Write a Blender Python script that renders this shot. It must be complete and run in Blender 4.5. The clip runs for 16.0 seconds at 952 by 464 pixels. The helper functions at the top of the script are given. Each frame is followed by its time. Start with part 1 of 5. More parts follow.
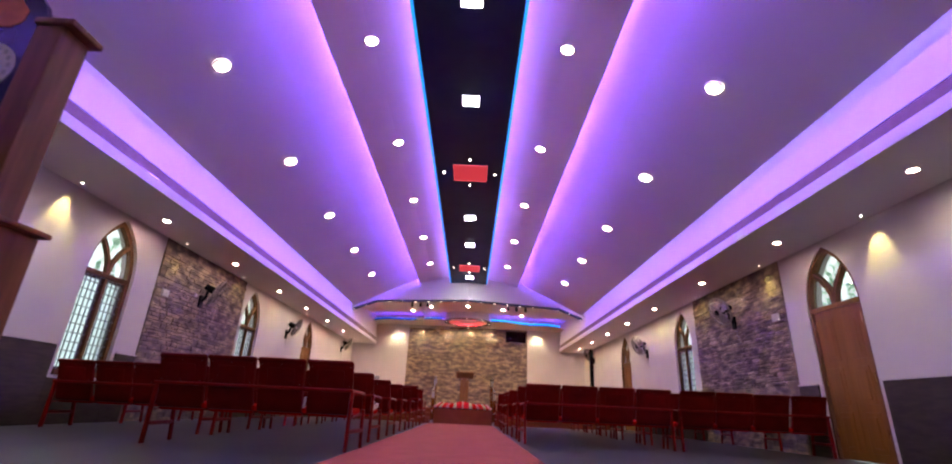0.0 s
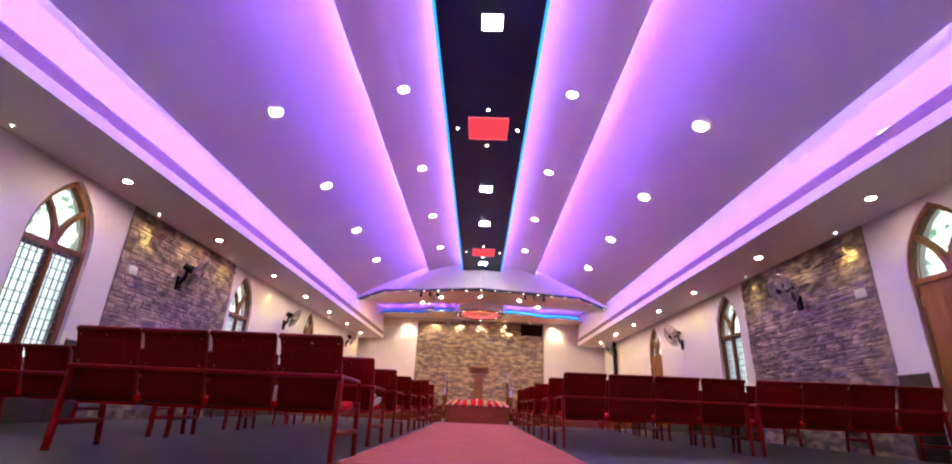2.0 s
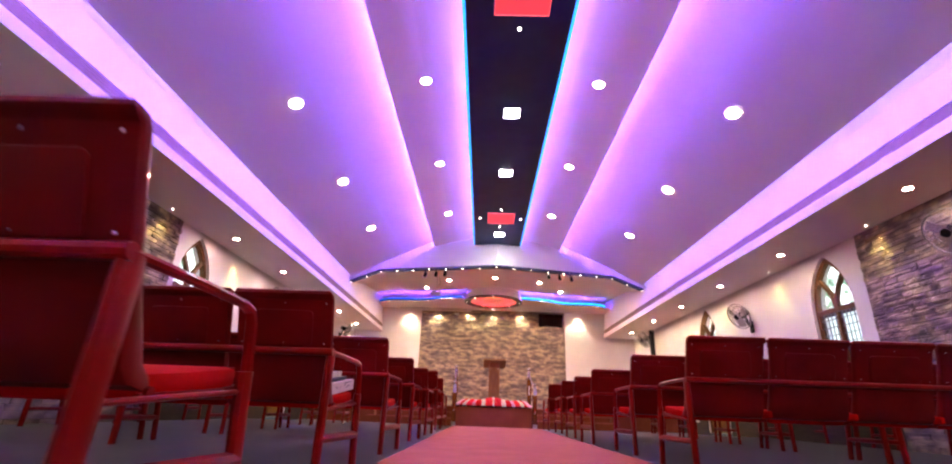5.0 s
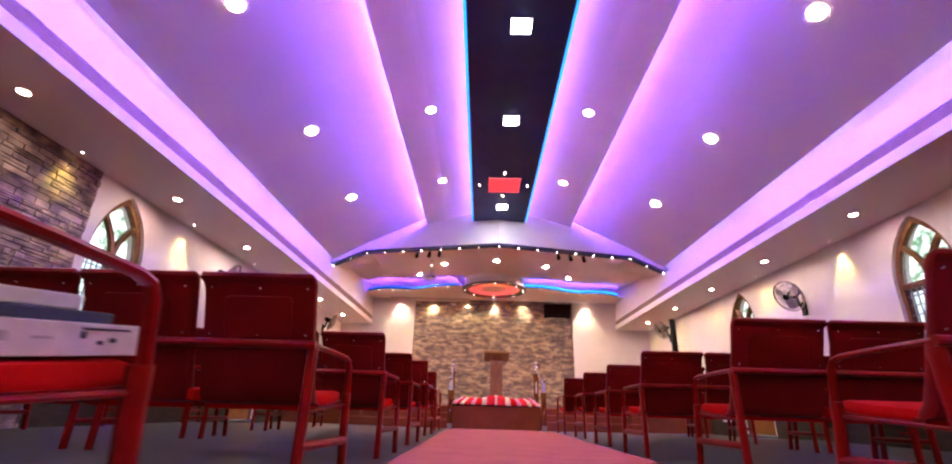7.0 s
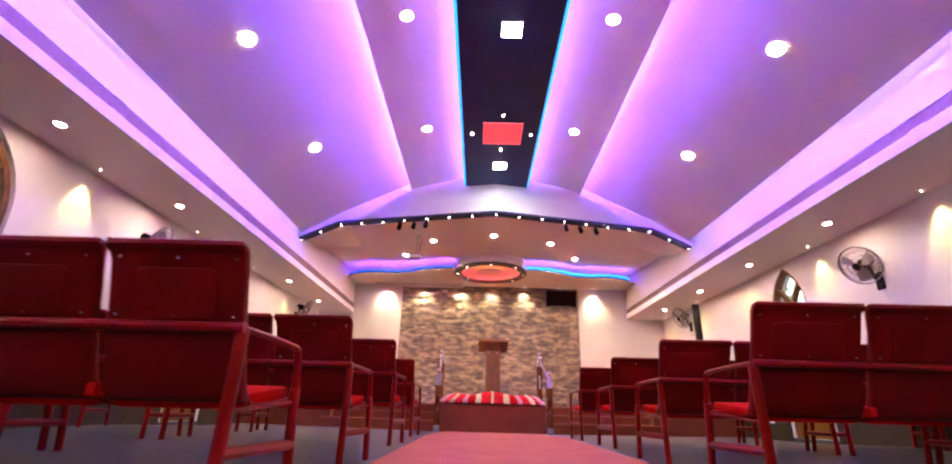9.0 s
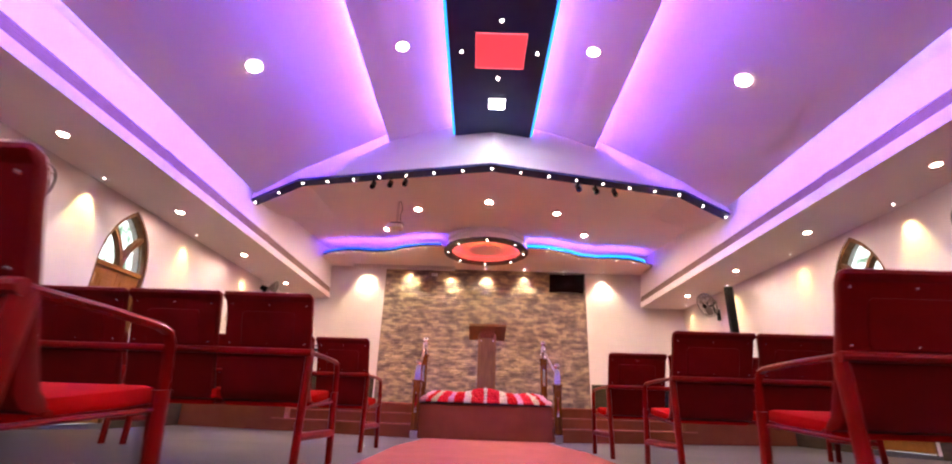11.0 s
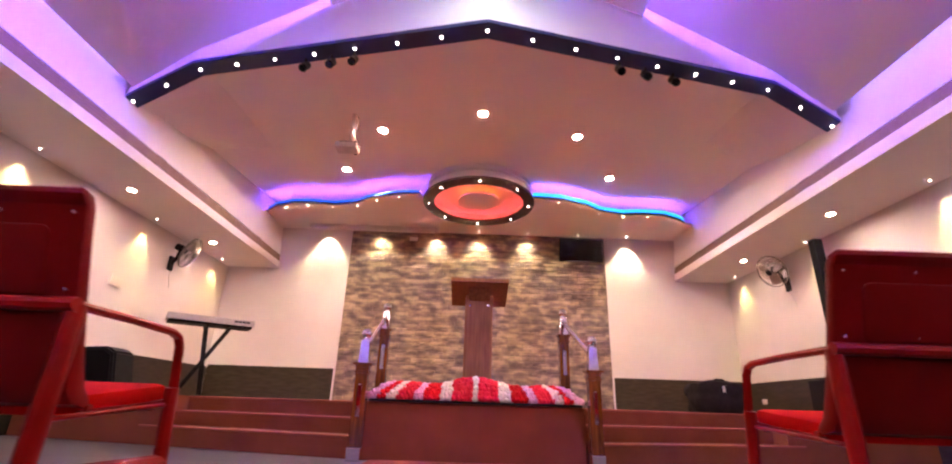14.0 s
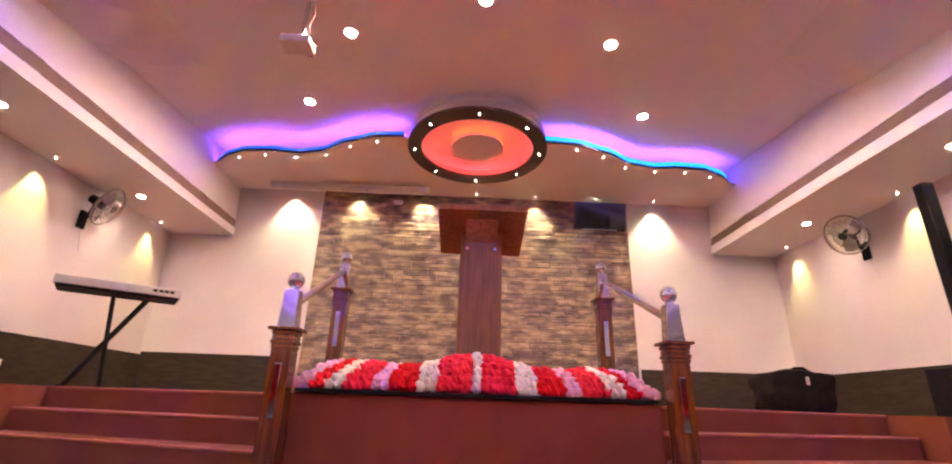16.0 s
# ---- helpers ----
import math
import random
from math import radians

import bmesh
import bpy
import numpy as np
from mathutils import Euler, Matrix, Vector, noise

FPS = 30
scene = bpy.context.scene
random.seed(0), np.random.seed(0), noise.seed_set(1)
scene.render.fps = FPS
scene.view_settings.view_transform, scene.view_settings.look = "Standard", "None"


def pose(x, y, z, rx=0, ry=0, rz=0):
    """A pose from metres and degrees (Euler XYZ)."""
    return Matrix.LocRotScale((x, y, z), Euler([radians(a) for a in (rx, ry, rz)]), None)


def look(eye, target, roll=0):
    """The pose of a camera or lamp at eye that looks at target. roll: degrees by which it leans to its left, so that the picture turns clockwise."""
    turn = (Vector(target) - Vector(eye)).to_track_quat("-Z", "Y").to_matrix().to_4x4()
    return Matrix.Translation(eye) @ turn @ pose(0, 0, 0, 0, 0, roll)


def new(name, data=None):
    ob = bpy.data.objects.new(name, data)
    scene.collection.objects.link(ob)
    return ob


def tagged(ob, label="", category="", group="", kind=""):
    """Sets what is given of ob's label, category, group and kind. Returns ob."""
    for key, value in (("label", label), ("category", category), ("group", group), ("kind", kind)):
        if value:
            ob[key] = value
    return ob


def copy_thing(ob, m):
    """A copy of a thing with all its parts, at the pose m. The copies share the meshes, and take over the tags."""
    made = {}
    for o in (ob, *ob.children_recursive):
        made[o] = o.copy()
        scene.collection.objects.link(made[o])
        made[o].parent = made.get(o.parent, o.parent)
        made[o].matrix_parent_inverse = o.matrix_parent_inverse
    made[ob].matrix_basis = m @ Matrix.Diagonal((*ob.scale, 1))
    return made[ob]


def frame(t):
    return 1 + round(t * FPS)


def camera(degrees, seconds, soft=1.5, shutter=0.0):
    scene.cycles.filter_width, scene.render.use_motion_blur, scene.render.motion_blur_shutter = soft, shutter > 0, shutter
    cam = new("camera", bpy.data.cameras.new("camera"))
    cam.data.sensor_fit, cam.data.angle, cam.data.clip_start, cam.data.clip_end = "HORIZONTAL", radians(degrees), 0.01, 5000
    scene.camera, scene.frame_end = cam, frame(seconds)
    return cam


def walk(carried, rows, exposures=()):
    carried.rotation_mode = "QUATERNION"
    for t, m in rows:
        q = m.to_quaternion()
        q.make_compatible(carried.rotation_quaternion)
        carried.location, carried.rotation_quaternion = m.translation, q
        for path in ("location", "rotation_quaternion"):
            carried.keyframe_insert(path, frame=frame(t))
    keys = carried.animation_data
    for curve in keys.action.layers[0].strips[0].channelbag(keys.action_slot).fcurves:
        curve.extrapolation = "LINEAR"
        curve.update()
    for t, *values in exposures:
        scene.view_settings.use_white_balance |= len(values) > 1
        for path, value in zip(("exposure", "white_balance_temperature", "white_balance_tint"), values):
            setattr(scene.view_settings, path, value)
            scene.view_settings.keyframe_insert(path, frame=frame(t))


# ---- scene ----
cam = camera(90.0, 16.0, soft=2.0, shutter=0.4)
PATH = [
    (0, (0.196, -2.561, 0.425), (0.193, -0.686, 1.122), 2.7),
    (0.5, (0.183, -2.276, 0.438), (0.167, -0.401, 1.135), 2.7),
    (1, (0.14, -1.945, 0.421), (0.117, -0.068, 1.113), 2.7),
    (1.5, (0.085, -1.552, 0.385), (0.057, 0.324, 1.076), 2.7),
    (2, (0.023, -1.154, 0.373), (-0.011, 0.722, 1.066), 2.5),
    (2.5, (-0.04, -0.707, 0.359), (-0.078, 1.167, 1.057), 2.5),
    (3, (-0.098, -0.299, 0.338), (-0.139, 1.573, 1.041), 2.4),
    (3.5, (-0.18, 0.152, 0.31), (-0.222, 2.024, 1.013), 2.3),
    (4, (-0.228, 0.583, 0.306), (-0.272, 2.455, 1.008), 2.3),
    (6.5, (-0.354, 2.758, 0.292), (-0.394, 4.629, 0.998), 1.7),
    (7, (-0.347, 3.186, 0.304), (-0.382, 5.058, 1.007), 1.7),
    (7.5, (-0.331, 3.651, 0.304), (-0.365, 5.524, 1.006), 1.6),
    (8, (-0.317, 4.075, 0.313), (-0.346, 5.949, 1.011), 1.5),
    (8.5, (-0.278, 4.564, 0.301), (-0.305, 6.438, 0.998), 1.6),
    (9, (-0.271, 5.053, 0.307), (-0.295, 6.927, 1.008), 1.6),
    (11.5, (-0.132, 7.456, 0.35), (-0.148, 9.331, 1.046), 2.0),
    (12, (-0.121, 7.959, 0.331), (-0.137, 9.833, 1.03), 2.0),
    (12.5, (-0.117, 8.463, 0.346), (-0.124, 10.338, 1.043), 1.8),
    (13, (-0.088, 8.931, 0.358), (-0.091, 10.805, 1.056), 1.7),
    (13.5, (-0.066, 9.434, 0.371), (-0.065, 11.309, 1.066), 1.9),
    (14, (-0.061, 9.867, 0.369), (-0.054, 11.742, 1.064), 1.9),
    (14.5, (-0.082, 10.333, 0.359), (-0.066, 12.209, 1.051), 2.0),
    (15, (-0.089, 10.76, 0.357), (-0.067, 12.638, 1.045), 1.9),
    (15.5, (-0.086, 11.243, 0.34), (-0.059, 13.121, 1.029), 2.0),
    (16, (-0.075, 11.706, 0.359), (-0.045, 13.583, 1.05), 2.0),
]
walk(cam, [(t, look(eye, target, roll)) for t, eye, target, roll in PATH],
     exposures=[(0.0, -0.66, 6500, 10), (1.0, -0.36, 6500, 10), (2.0, -0.06, 6500, 10), (3.0, 0.13, 6500, 10), (4.0, 0.13, 6500, 11), (6.5, 0.02, 6500, 15), (7.5, 0.05, 6500, 15), (8.5, 0.16, 6500, 15),
                (9.0, 0.16, 6500, 15), (11.5, 0.13, 6500, 16), (14.0, 0.09, 6500, 15), (16.0, 0.08, 6500, 12)])

# ---- world and exposure ----
world = bpy.data.worlds.new("world")
scene.world = world
world.use_nodes = True
wn = world.node_tree.nodes
sky = wn.new("ShaderNodeTexSky")
sky.sky_type, sky.sun_disc, sky.sun_elevation, sky.sun_rotation = "NISHITA", False, radians(48), radians(70)
world.node_tree.links.new(sky.outputs[0], wn["Background"].inputs[0])
wn["Background"].inputs[1].default_value = 0.12


# ---- materials ----
def material(name, colour, rough=0.6, metal=0.0, colour2=None, scale=6.0, detail=6.0, bump=0.0, bump_scale=60.0,
             sheen=0.0, coat=0.0, stretch=(1, 1, 1), random_tint=0.0, spec=0.5):
    """Principled surface with two scales of variation and fine relief."""
    m = bpy.data.materials.new(name)
    m.use_nodes = True
    n, l = m.node_tree.nodes, m.node_tree.links
    p = n["Principled BSDF"]
    p.inputs["Roughness"].default_value, p.inputs["Metallic"].default_value = rough, metal
    p.inputs["Specular IOR Level"].default_value = spec
    p.inputs["Sheen Weight"].default_value, p.inputs["Coat Weight"].default_value = sheen, coat
    tc = n.new("ShaderNodeTexCoord")
    mp = n.new("ShaderNodeMapping")
    mp.inputs["Scale"].default_value = stretch
    l.new(tc.outputs["Object"], mp.inputs[0])
    a = n.new("ShaderNodeTexNoise")
    a.inputs["Scale"].default_value, a.inputs["Detail"].default_value = scale, detail
    l.new(mp.outputs[0], a.inputs["Vector"])
    mix = n.new("ShaderNodeMix")
    mix.data_type = "RGBA"
    c2 = colour2 or tuple(c * 0.82 for c in colour)
    mix.inputs[6].default_value, mix.inputs[7].default_value = (*colour, 1), (*c2, 1)
    ramp = n.new("ShaderNodeMapRange")
    ramp.inputs[1].default_value, ramp.inputs[2].default_value = 0.35, 0.65
    l.new(a.outputs[0], ramp.inputs[0])
    l.new(ramp.outputs[0], mix.inputs[0])
    out = mix.outputs[2]
    if random_tint:
        oi = n.new("ShaderNodeObjectInfo")
        hv = n.new("ShaderNodeHueSaturation")
        mr = n.new("ShaderNodeMapRange")
        mr.inputs[3].default_value, mr.inputs[4].default_value = 1 - random_tint, 1 + random_tint
        l.new(oi.outputs["Random"], mr.inputs[0])
        l.new(mr.outputs[0], hv.inputs["Value"])
        l.new(out, hv.inputs["Color"])
        out = hv.outputs[0]
    l.new(out, p.inputs["Base Color"])
    b = n.new("ShaderNodeTexNoise")
    b.inputs["Scale"].default_value, b.inputs["Detail"].default_value = bump_scale, 4
    l.new(mp.outputs[0], b.inputs["Vector"])
    rr = n.new("ShaderNodeMapRange")
    rr.inputs[3].default_value, rr.inputs[4].default_value = max(rough - 0.06, 0.02), min(rough + 0.08, 1)
    l.new(b.outputs[0], rr.inputs[0])
    l.new(rr.outputs[0], p.inputs["Roughness"])
    if bump:
        bp = n.new("ShaderNodeBump")
        bp.inputs["Strength"].default_value, bp.inputs["Distance"].default_value = bump, 0.01
        l.new(b.outputs[0], bp.inputs["Height"])
        l.new(bp.outputs[0], p.inputs["Normal"])
    return m


def glow(name, colour, strength):
    m = bpy.data.materials.new(name)
    m.use_nodes = True
    p = m.node_tree.nodes["Principled BSDF"]
    p.inputs["Base Color"].default_value = (*[0.8 * c for c in colour], 1)
    p.inputs["Emission Color"].default_value, p.inputs["Emission Strength"].default_value = (*colour, 1), strength
    return m


WHITE = material("white_paint", (0.72, 0.695, 0.71), 0.55, colour2=(0.665, 0.64, 0.655), scale=1.2, bump=0.05, bump_scale=180)
CEIL = material("ceiling_paint", (0.90, 0.885, 0.88), 0.6, colour2=(0.87, 0.855, 0.85), scale=0.8, bump=0.04, bump_scale=150)
DARK = material("dark_panel", (0.024, 0.038, 0.115), 0.45, colour2=(0.030, 0.046, 0.135), scale=3, bump=0.03, spec=0.18)
BROWNBLACK = material("dark_brown_laminate", (0.035, 0.018, 0.014), 0.4, colour2=(0.05, 0.026, 0.02), scale=8, stretch=(1, 8, 1))
DADO = material("dado_tile", (0.034, 0.028, 0.018), 0.4, colour2=(0.052, 0.042, 0.028), scale=5, stretch=(1, 1, 5), bump=0.05, spec=0.2)
FLOOR = material("grey_floor", (0.052, 0.058, 0.080), 0.32, colour2=(0.076, 0.08, 0.10), scale=2.2, bump=0.03, bump_scale=90, spec=0.42)
CARPET = material("red_carpet", (0.50, 0.125, 0.088), 0.95, colour2=(0.43, 0.102, 0.072), scale=3.5, bump=0.5, bump_scale=420, sheen=0.08, spec=0.1)
MAROON = material("maroon_carpet", (0.22, 0.060, 0.026), 0.95, colour2=(0.18, 0.048, 0.020), scale=3, bump=0.5, bump_scale=420, sheen=0.05, spec=0.1)
# lighter carpet colour that paints in the light caught by the step edges
LIT_EDGE = material("lit_carpet_edge", (0.38, 0.115, 0.07), 0.9, colour2=(0.30, 0.085, 0.052), scale=7, bump=0.4, bump_scale=300, sheen=0.1, spec=0.15)
VELVET = material("red_velvet", (0.44, 0.007, 0.004), 0.9, colour2=(0.35, 0.005, 0.003), scale=9, bump=0.2, bump_scale=300, spec=0.04, random_tint=0.08)
BACKVINYL = material("red_back_shell", (0.138, 0.0030, 0.0015), 0.40, colour2=(0.100, 0.0021, 0.0011), scale=5, bump=0.03, bump_scale=160, spec=0.11, random_tint=0.1)
FRAME = material("red_frame_paint", (0.20, 0.0045, 0.0022), 0.30, colour2=(0.15, 0.003, 0.0016), scale=10, spec=0.13, coat=0.04)
STANDWOOD = material("dark_stand_wood", (0.21, 0.088, 0.032), 0.4, colour2=(0.13, 0.052, 0.018), scale=5, stretch=(6, 6, 0.7), bump=0.06, spec=0.3)
TEAK = material("teak", (0.24, 0.105, 0.014), 0.36, colour2=(0.19, 0.080, 0.010), scale=2.2, stretch=(5, 5, 0.5), bump=0.08, spec=0.18)
WINWOOD = material("window_wood", (0.18, 0.088, 0.036), 0.5, colour2=(0.13, 0.055, 0.02), scale=6, stretch=(4, 4, 1), bump=0.08, spec=0.15)
POSTWOOD = material("polished_post_wood", (0.21, 0.066, 0.013), 0.16, colour2=(0.085, 0.024, 0.006), scale=5, stretch=(5, 5, 0.8), coat=0.55, spec=0.5)
LECTWOOD = material("reddish_lectern_laminate", (0.28, 0.14, 0.06), 0.45, colour2=(0.19, 0.09, 0.04), scale=6, stretch=(7, 7, 0.6), spec=0.2)
BRASS = material("brass", (0.75, 0.48, 0.18), 0.25, 1.0, colour2=(0.6, 0.36, 0.12), scale=12)
CHROME = material("chrome", (0.82, 0.82, 0.84), 0.06, 1.0, colour2=(0.74, 0.74, 0.77), scale=12)
BLACK = material("black_plastic", (0.006, 0.006, 0.007), 0.5, colour2=(0.010, 0.010, 0.011), scale=20, spec=0.12)
SCREEN = material("tv_glass", (0.005, 0.005, 0.006), 0.05, colour2=(0.007, 0.007, 0.008), spec=0.5)
GREYPLASTIC = material("silver_plastic", (0.42, 0.42, 0.44), 0.4, colour2=(0.36, 0.36, 0.38), scale=14)
WHITEPLASTIC = material("white_plastic", (0.75, 0.74, 0.72), 0.4, colour2=(0.68, 0.67, 0.65), scale=14)
PAPER = material("paper", (0.72, 0.70, 0.70), 0.75, colour2=(0.62, 0.60, 0.62), scale=30)
BAGCLOTH = material("black_bag_cloth", (0.009, 0.007, 0.008), 0.8, colour2=(0.015, 0.012, 0.013), scale=14, bump=0.3, bump_scale=60, spec=0.12)
SILVER = material("brushed_silver", (0.70, 0.69, 0.70), 0.28, 0.85, colour2=(0.62, 0.61, 0.63), scale=10, stretch=(0.5, 6, 6))
GLOSSBLACK = material("black_gloss_plastic", (0.010, 0.010, 0.012), 0.10, colour2=(0.013, 0.013, 0.015), scale=12, coat=0.6, spec=0.5)
STONEDARK = material("stone_joint", (0.15, 0.115, 0.095), 0.9, colour2=(0.20, 0.155, 0.12), scale=8, bump=0.5)
GRILLE = material("air_grille_metal", (0.27, 0.20, 0.15), 0.6, 0.0, colour2=(0.24, 0.175, 0.13), scale=8, spec=0.25)
WIRE = material("grey_fan_wire", (0.27, 0.25, 0.23), 0.35, 0.5, colour2=(0.21, 0.19, 0.18), scale=30)
LED_PURPLE = glow("violet_led", (0.21, 0.082, 1.0), 610.0)
# right-hand strip, set weaker than the left one
LED_PURPLE_RIGHT = glow("violet_led_right", (0.22, 0.084, 1.0), 530.0)
LED_PINK = glow("pink_led", (0.40, 0.165, 1.0), 165.0)
LED_CYAN = glow("cyan_led", (0.01, 0.42, 1.0), 1.6)
LED_BLUE = glow("blue_led", (0.015, 0.20, 1.0), 0.8)
LED_AZURE = glow("azure_led", (0.012, 0.36, 1.0), 2.2)
LED_RED = glow("red_led", (0.78, 0.055, 0.075), 1.0)
LED_REDEDGE = glow("red_edge_led", (1.0, 0.16, 0.20), 1.5)
LAMP_WARM = glow("warm_lamp", (1.0, 0.78, 0.60), 150.0)
LAMP_SIDE = glow("side_lamp", (1.0, 0.73, 0.52), 620.0)
LAMP_STAGE = glow("stage_lamp", (1.0, 0.67, 0.46), 3250.0)
LAMP_COOL = glow("cool_lamp", (0.85, 0.90, 1.0), 120.0)
LED_EDGE = glow("edge_led", (0.34, 0.22, 1.0), 36.0)
# right-hand edge strip, set stronger than the left one
LED_EDGE_RIGHT = glow("edge_led_right", (0.36, 0.24, 1.0), 46.0)
LED_WAVE = glow("wave_led", (0.30, 0.085, 1.0), 64.0)
LED_RECESS = glow("recess_led", (1.0, 0.06, 0.07), 36.0)
LED_AMBER = glow("amber_led", (1.0, 0.22, 0.03), 5.0)
EDGEBLUE = material("blue_edging", (0.02, 0.03, 0.10), 0.5)
LAMP_DOT = glow("small_lamp", (1.0, 0.88, 0.72), 26.0)

GLASS = bpy.data.materials.new("clear_glass")
GLASS.use_nodes = True
gp = GLASS.node_tree.nodes["Principled BSDF"]
gp.inputs["Transmission Weight"].default_value, gp.inputs["Roughness"].default_value, gp.inputs["IOR"].default_value = 1.0, 0.03, 1.45
FROST = bpy.data.materials.new("frosted_glass")
FROST.use_nodes = True
gp = FROST.node_tree.nodes["Principled BSDF"]
gp.inputs["Base Color"].default_value = (0.86, 0.94, 1.0, 1)
gp.inputs["Transmission Weight"].default_value, gp.inputs["Roughness"].default_value, gp.inputs["IOR"].default_value = 1.0, 0.45, 1.3
IRON = material("grey_iron", (0.24, 0.25, 0.28), 0.5, 0.3, colour2=(0.17, 0.18, 0.20), scale=30)
DIRT = material("earth", (0.22, 0.17, 0.12), 0.95, colour2=(0.15, 0.12, 0.08), scale=2)
NAVY = material("navy_cover", (0.02, 0.025, 0.07), 0.5)
NAVYGLOSS = material("navy_poster", (0.012, 0.014, 0.045), 0.12, colour2=(0.02, 0.022, 0.07), scale=4)
ORANGE = material("orange_print", (0.65, 0.24, 0.05), 0.4, colour2=(0.45, 0.12, 0.03), scale=12)
FANBLADE = material("fan_blade", (0.36, 0.32, 0.31), 0.25, colour2=(0.28, 0.25, 0.24))
SPEAKERCLOTH = material("speaker_mesh", (0.007, 0.007, 0.008), 0.85, spec=0.08, bump=0.3, bump_scale=500)
OUTSIDE = bpy.data.materials.new("hazy_greenery")
OUTSIDE.use_nodes = True
on, ol = OUTSIDE.node_tree.nodes, OUTSIDE.node_tree.links
oc, oz = on.new("ShaderNodeTexCoord"), on.new("ShaderNodeTexNoise")
oz.inputs["Scale"].default_value, oz.inputs["Detail"].default_value = 5.5, 12
ol.new(oc.outputs["Object"], oz.inputs["Vector"])
om = on.new("ShaderNodeMix")
om.data_type = "RGBA"
om.inputs[6].default_value, om.inputs[7].default_value = (0.10, 0.20, 0.12, 1), (0.88, 0.97, 0.95, 1)
orr = on.new("ShaderNodeMapRange")
orr.inputs[1].default_value, orr.inputs[2].default_value = 0.40, 0.58
ol.new(oz.outputs[0], orr.inputs[0])
ol.new(orr.outputs[0], om.inputs[0])
ol.new(om.outputs[2], on["Principled BSDF"].inputs["Emission Color"])
ol.new(om.outputs[2], on["Principled BSDF"].inputs["Base Color"])
on["Principled BSDF"].inputs["Emission Strength"].default_value = 2.6


def stone_material(name, per_island):
    m = material(name, (0.30, 0.21, 0.14), 0.85, scale=9, bump=0.6, bump_scale=45)
    n, l = m.node_tree.nodes, m.node_tree.links
    if per_island:
        src = n.new("ShaderNodeNewGeometry").outputs["Random Per Island"]
    else:
        src = n.new("ShaderNodeObjectInfo").outputs["Random"]
    geo = n.new("ShaderNodeNewGeometry")
    place = n.new("ShaderNodeMapping")
    place.inputs["Scale"].default_value, place.inputs["Rotation"].default_value = (4.0, 4.0, 8.5), (0, 0.16, 0)
    patch = n.new("ShaderNodeTexNoise")
    patch.inputs["Scale"].default_value, patch.inputs["Detail"].default_value = 1.0, 1.0
    l.new(geo.outputs["Position"], place.inputs[0])
    l.new(place.outputs[0], patch.inputs["Vector"])
    spread = n.new("ShaderNodeMapRange")
    spread.inputs[1].default_value, spread.inputs[2].default_value = 0.34, 0.66
    l.new(patch.outputs[0], spread.inputs[0])
    blend = n.new("ShaderNodeMix")
    blend.inputs[0].default_value = 0.36
    l.new(spread.outputs[0], blend.inputs[2])
    l.new(src, blend.inputs[3])
    cr = n.new("ShaderNodeValToRGB")
    e = cr.color_ramp.elements
    e[0].position, e[0].color = 0.1, (0.145, 0.108, 0.105, 1)
    e[1].position, e[1].color = 0.9, (0.50, 0.40, 0.275, 1)
    for pos, col in ((0.35, (0.215, 0.165, 0.15, 1)), (0.55, (0.31, 0.24, 0.185, 1)), (0.72, (0.41, 0.325, 0.225, 1))):
        x = e.new(pos)
        x.color = col
    l.new(blend.outputs[0], cr.inputs[0])
    mixer = [k for k in n if k.type == "MIX"][0]
    dark = n.new("ShaderNodeHueSaturation")
    dark.inputs["Value"].default_value = 0.74
    l.new(cr.outputs[0], mixer.inputs[6])
    l.new(cr.outputs[0], dark.inputs["Color"])
    l.new(dark.outputs[0], mixer.inputs[7])
    return m


STONE, STONEISLE = stone_material("ledge_stone", False), stone_material("ledge_stone_far", True)


# ---- mesh helpers ----
def add_box(bm, x0, x1, y0, y1, z0, z1, bevel=0.0):
    m = Matrix.LocRotScale(((x0 + x1) / 2, (y0 + y1) / 2, (z0 + z1) / 2), None, (abs(x1 - x0), abs(y1 - y0), abs(z1 - z0)))
    r = bmesh.ops.create_cube(bm, size=1, matrix=m)
    if bevel:
        edges = list({e for v in r["verts"] for e in v.link_edges})
        bmesh.ops.bevel(bm, geom=edges, offset=bevel, segments=2, affect="EDGES", profile=0.6)


def add_cyl(bm, a, b, r1, r2=None, seg=12, caps=True):
    a, b = Vector(a), Vector(b)
    d = b - a
    m = Matrix.Translation((a + b) / 2) @ d.to_track_quat("Z", "Y").to_matrix().to_4x4()
    bmesh.ops.create_cone(bm, cap_ends=caps, segments=seg, radius1=r1, radius2=r1 if r2 is None else r2, depth=d.length, matrix=m)


def add_ball(bm, c, r, seg=16, scale=(1, 1, 1)):
    bmesh.ops.create_uvsphere(bm, u_segments=seg, v_segments=seg // 2 + 2, radius=r, matrix=Matrix.LocRotScale(c, None, scale))


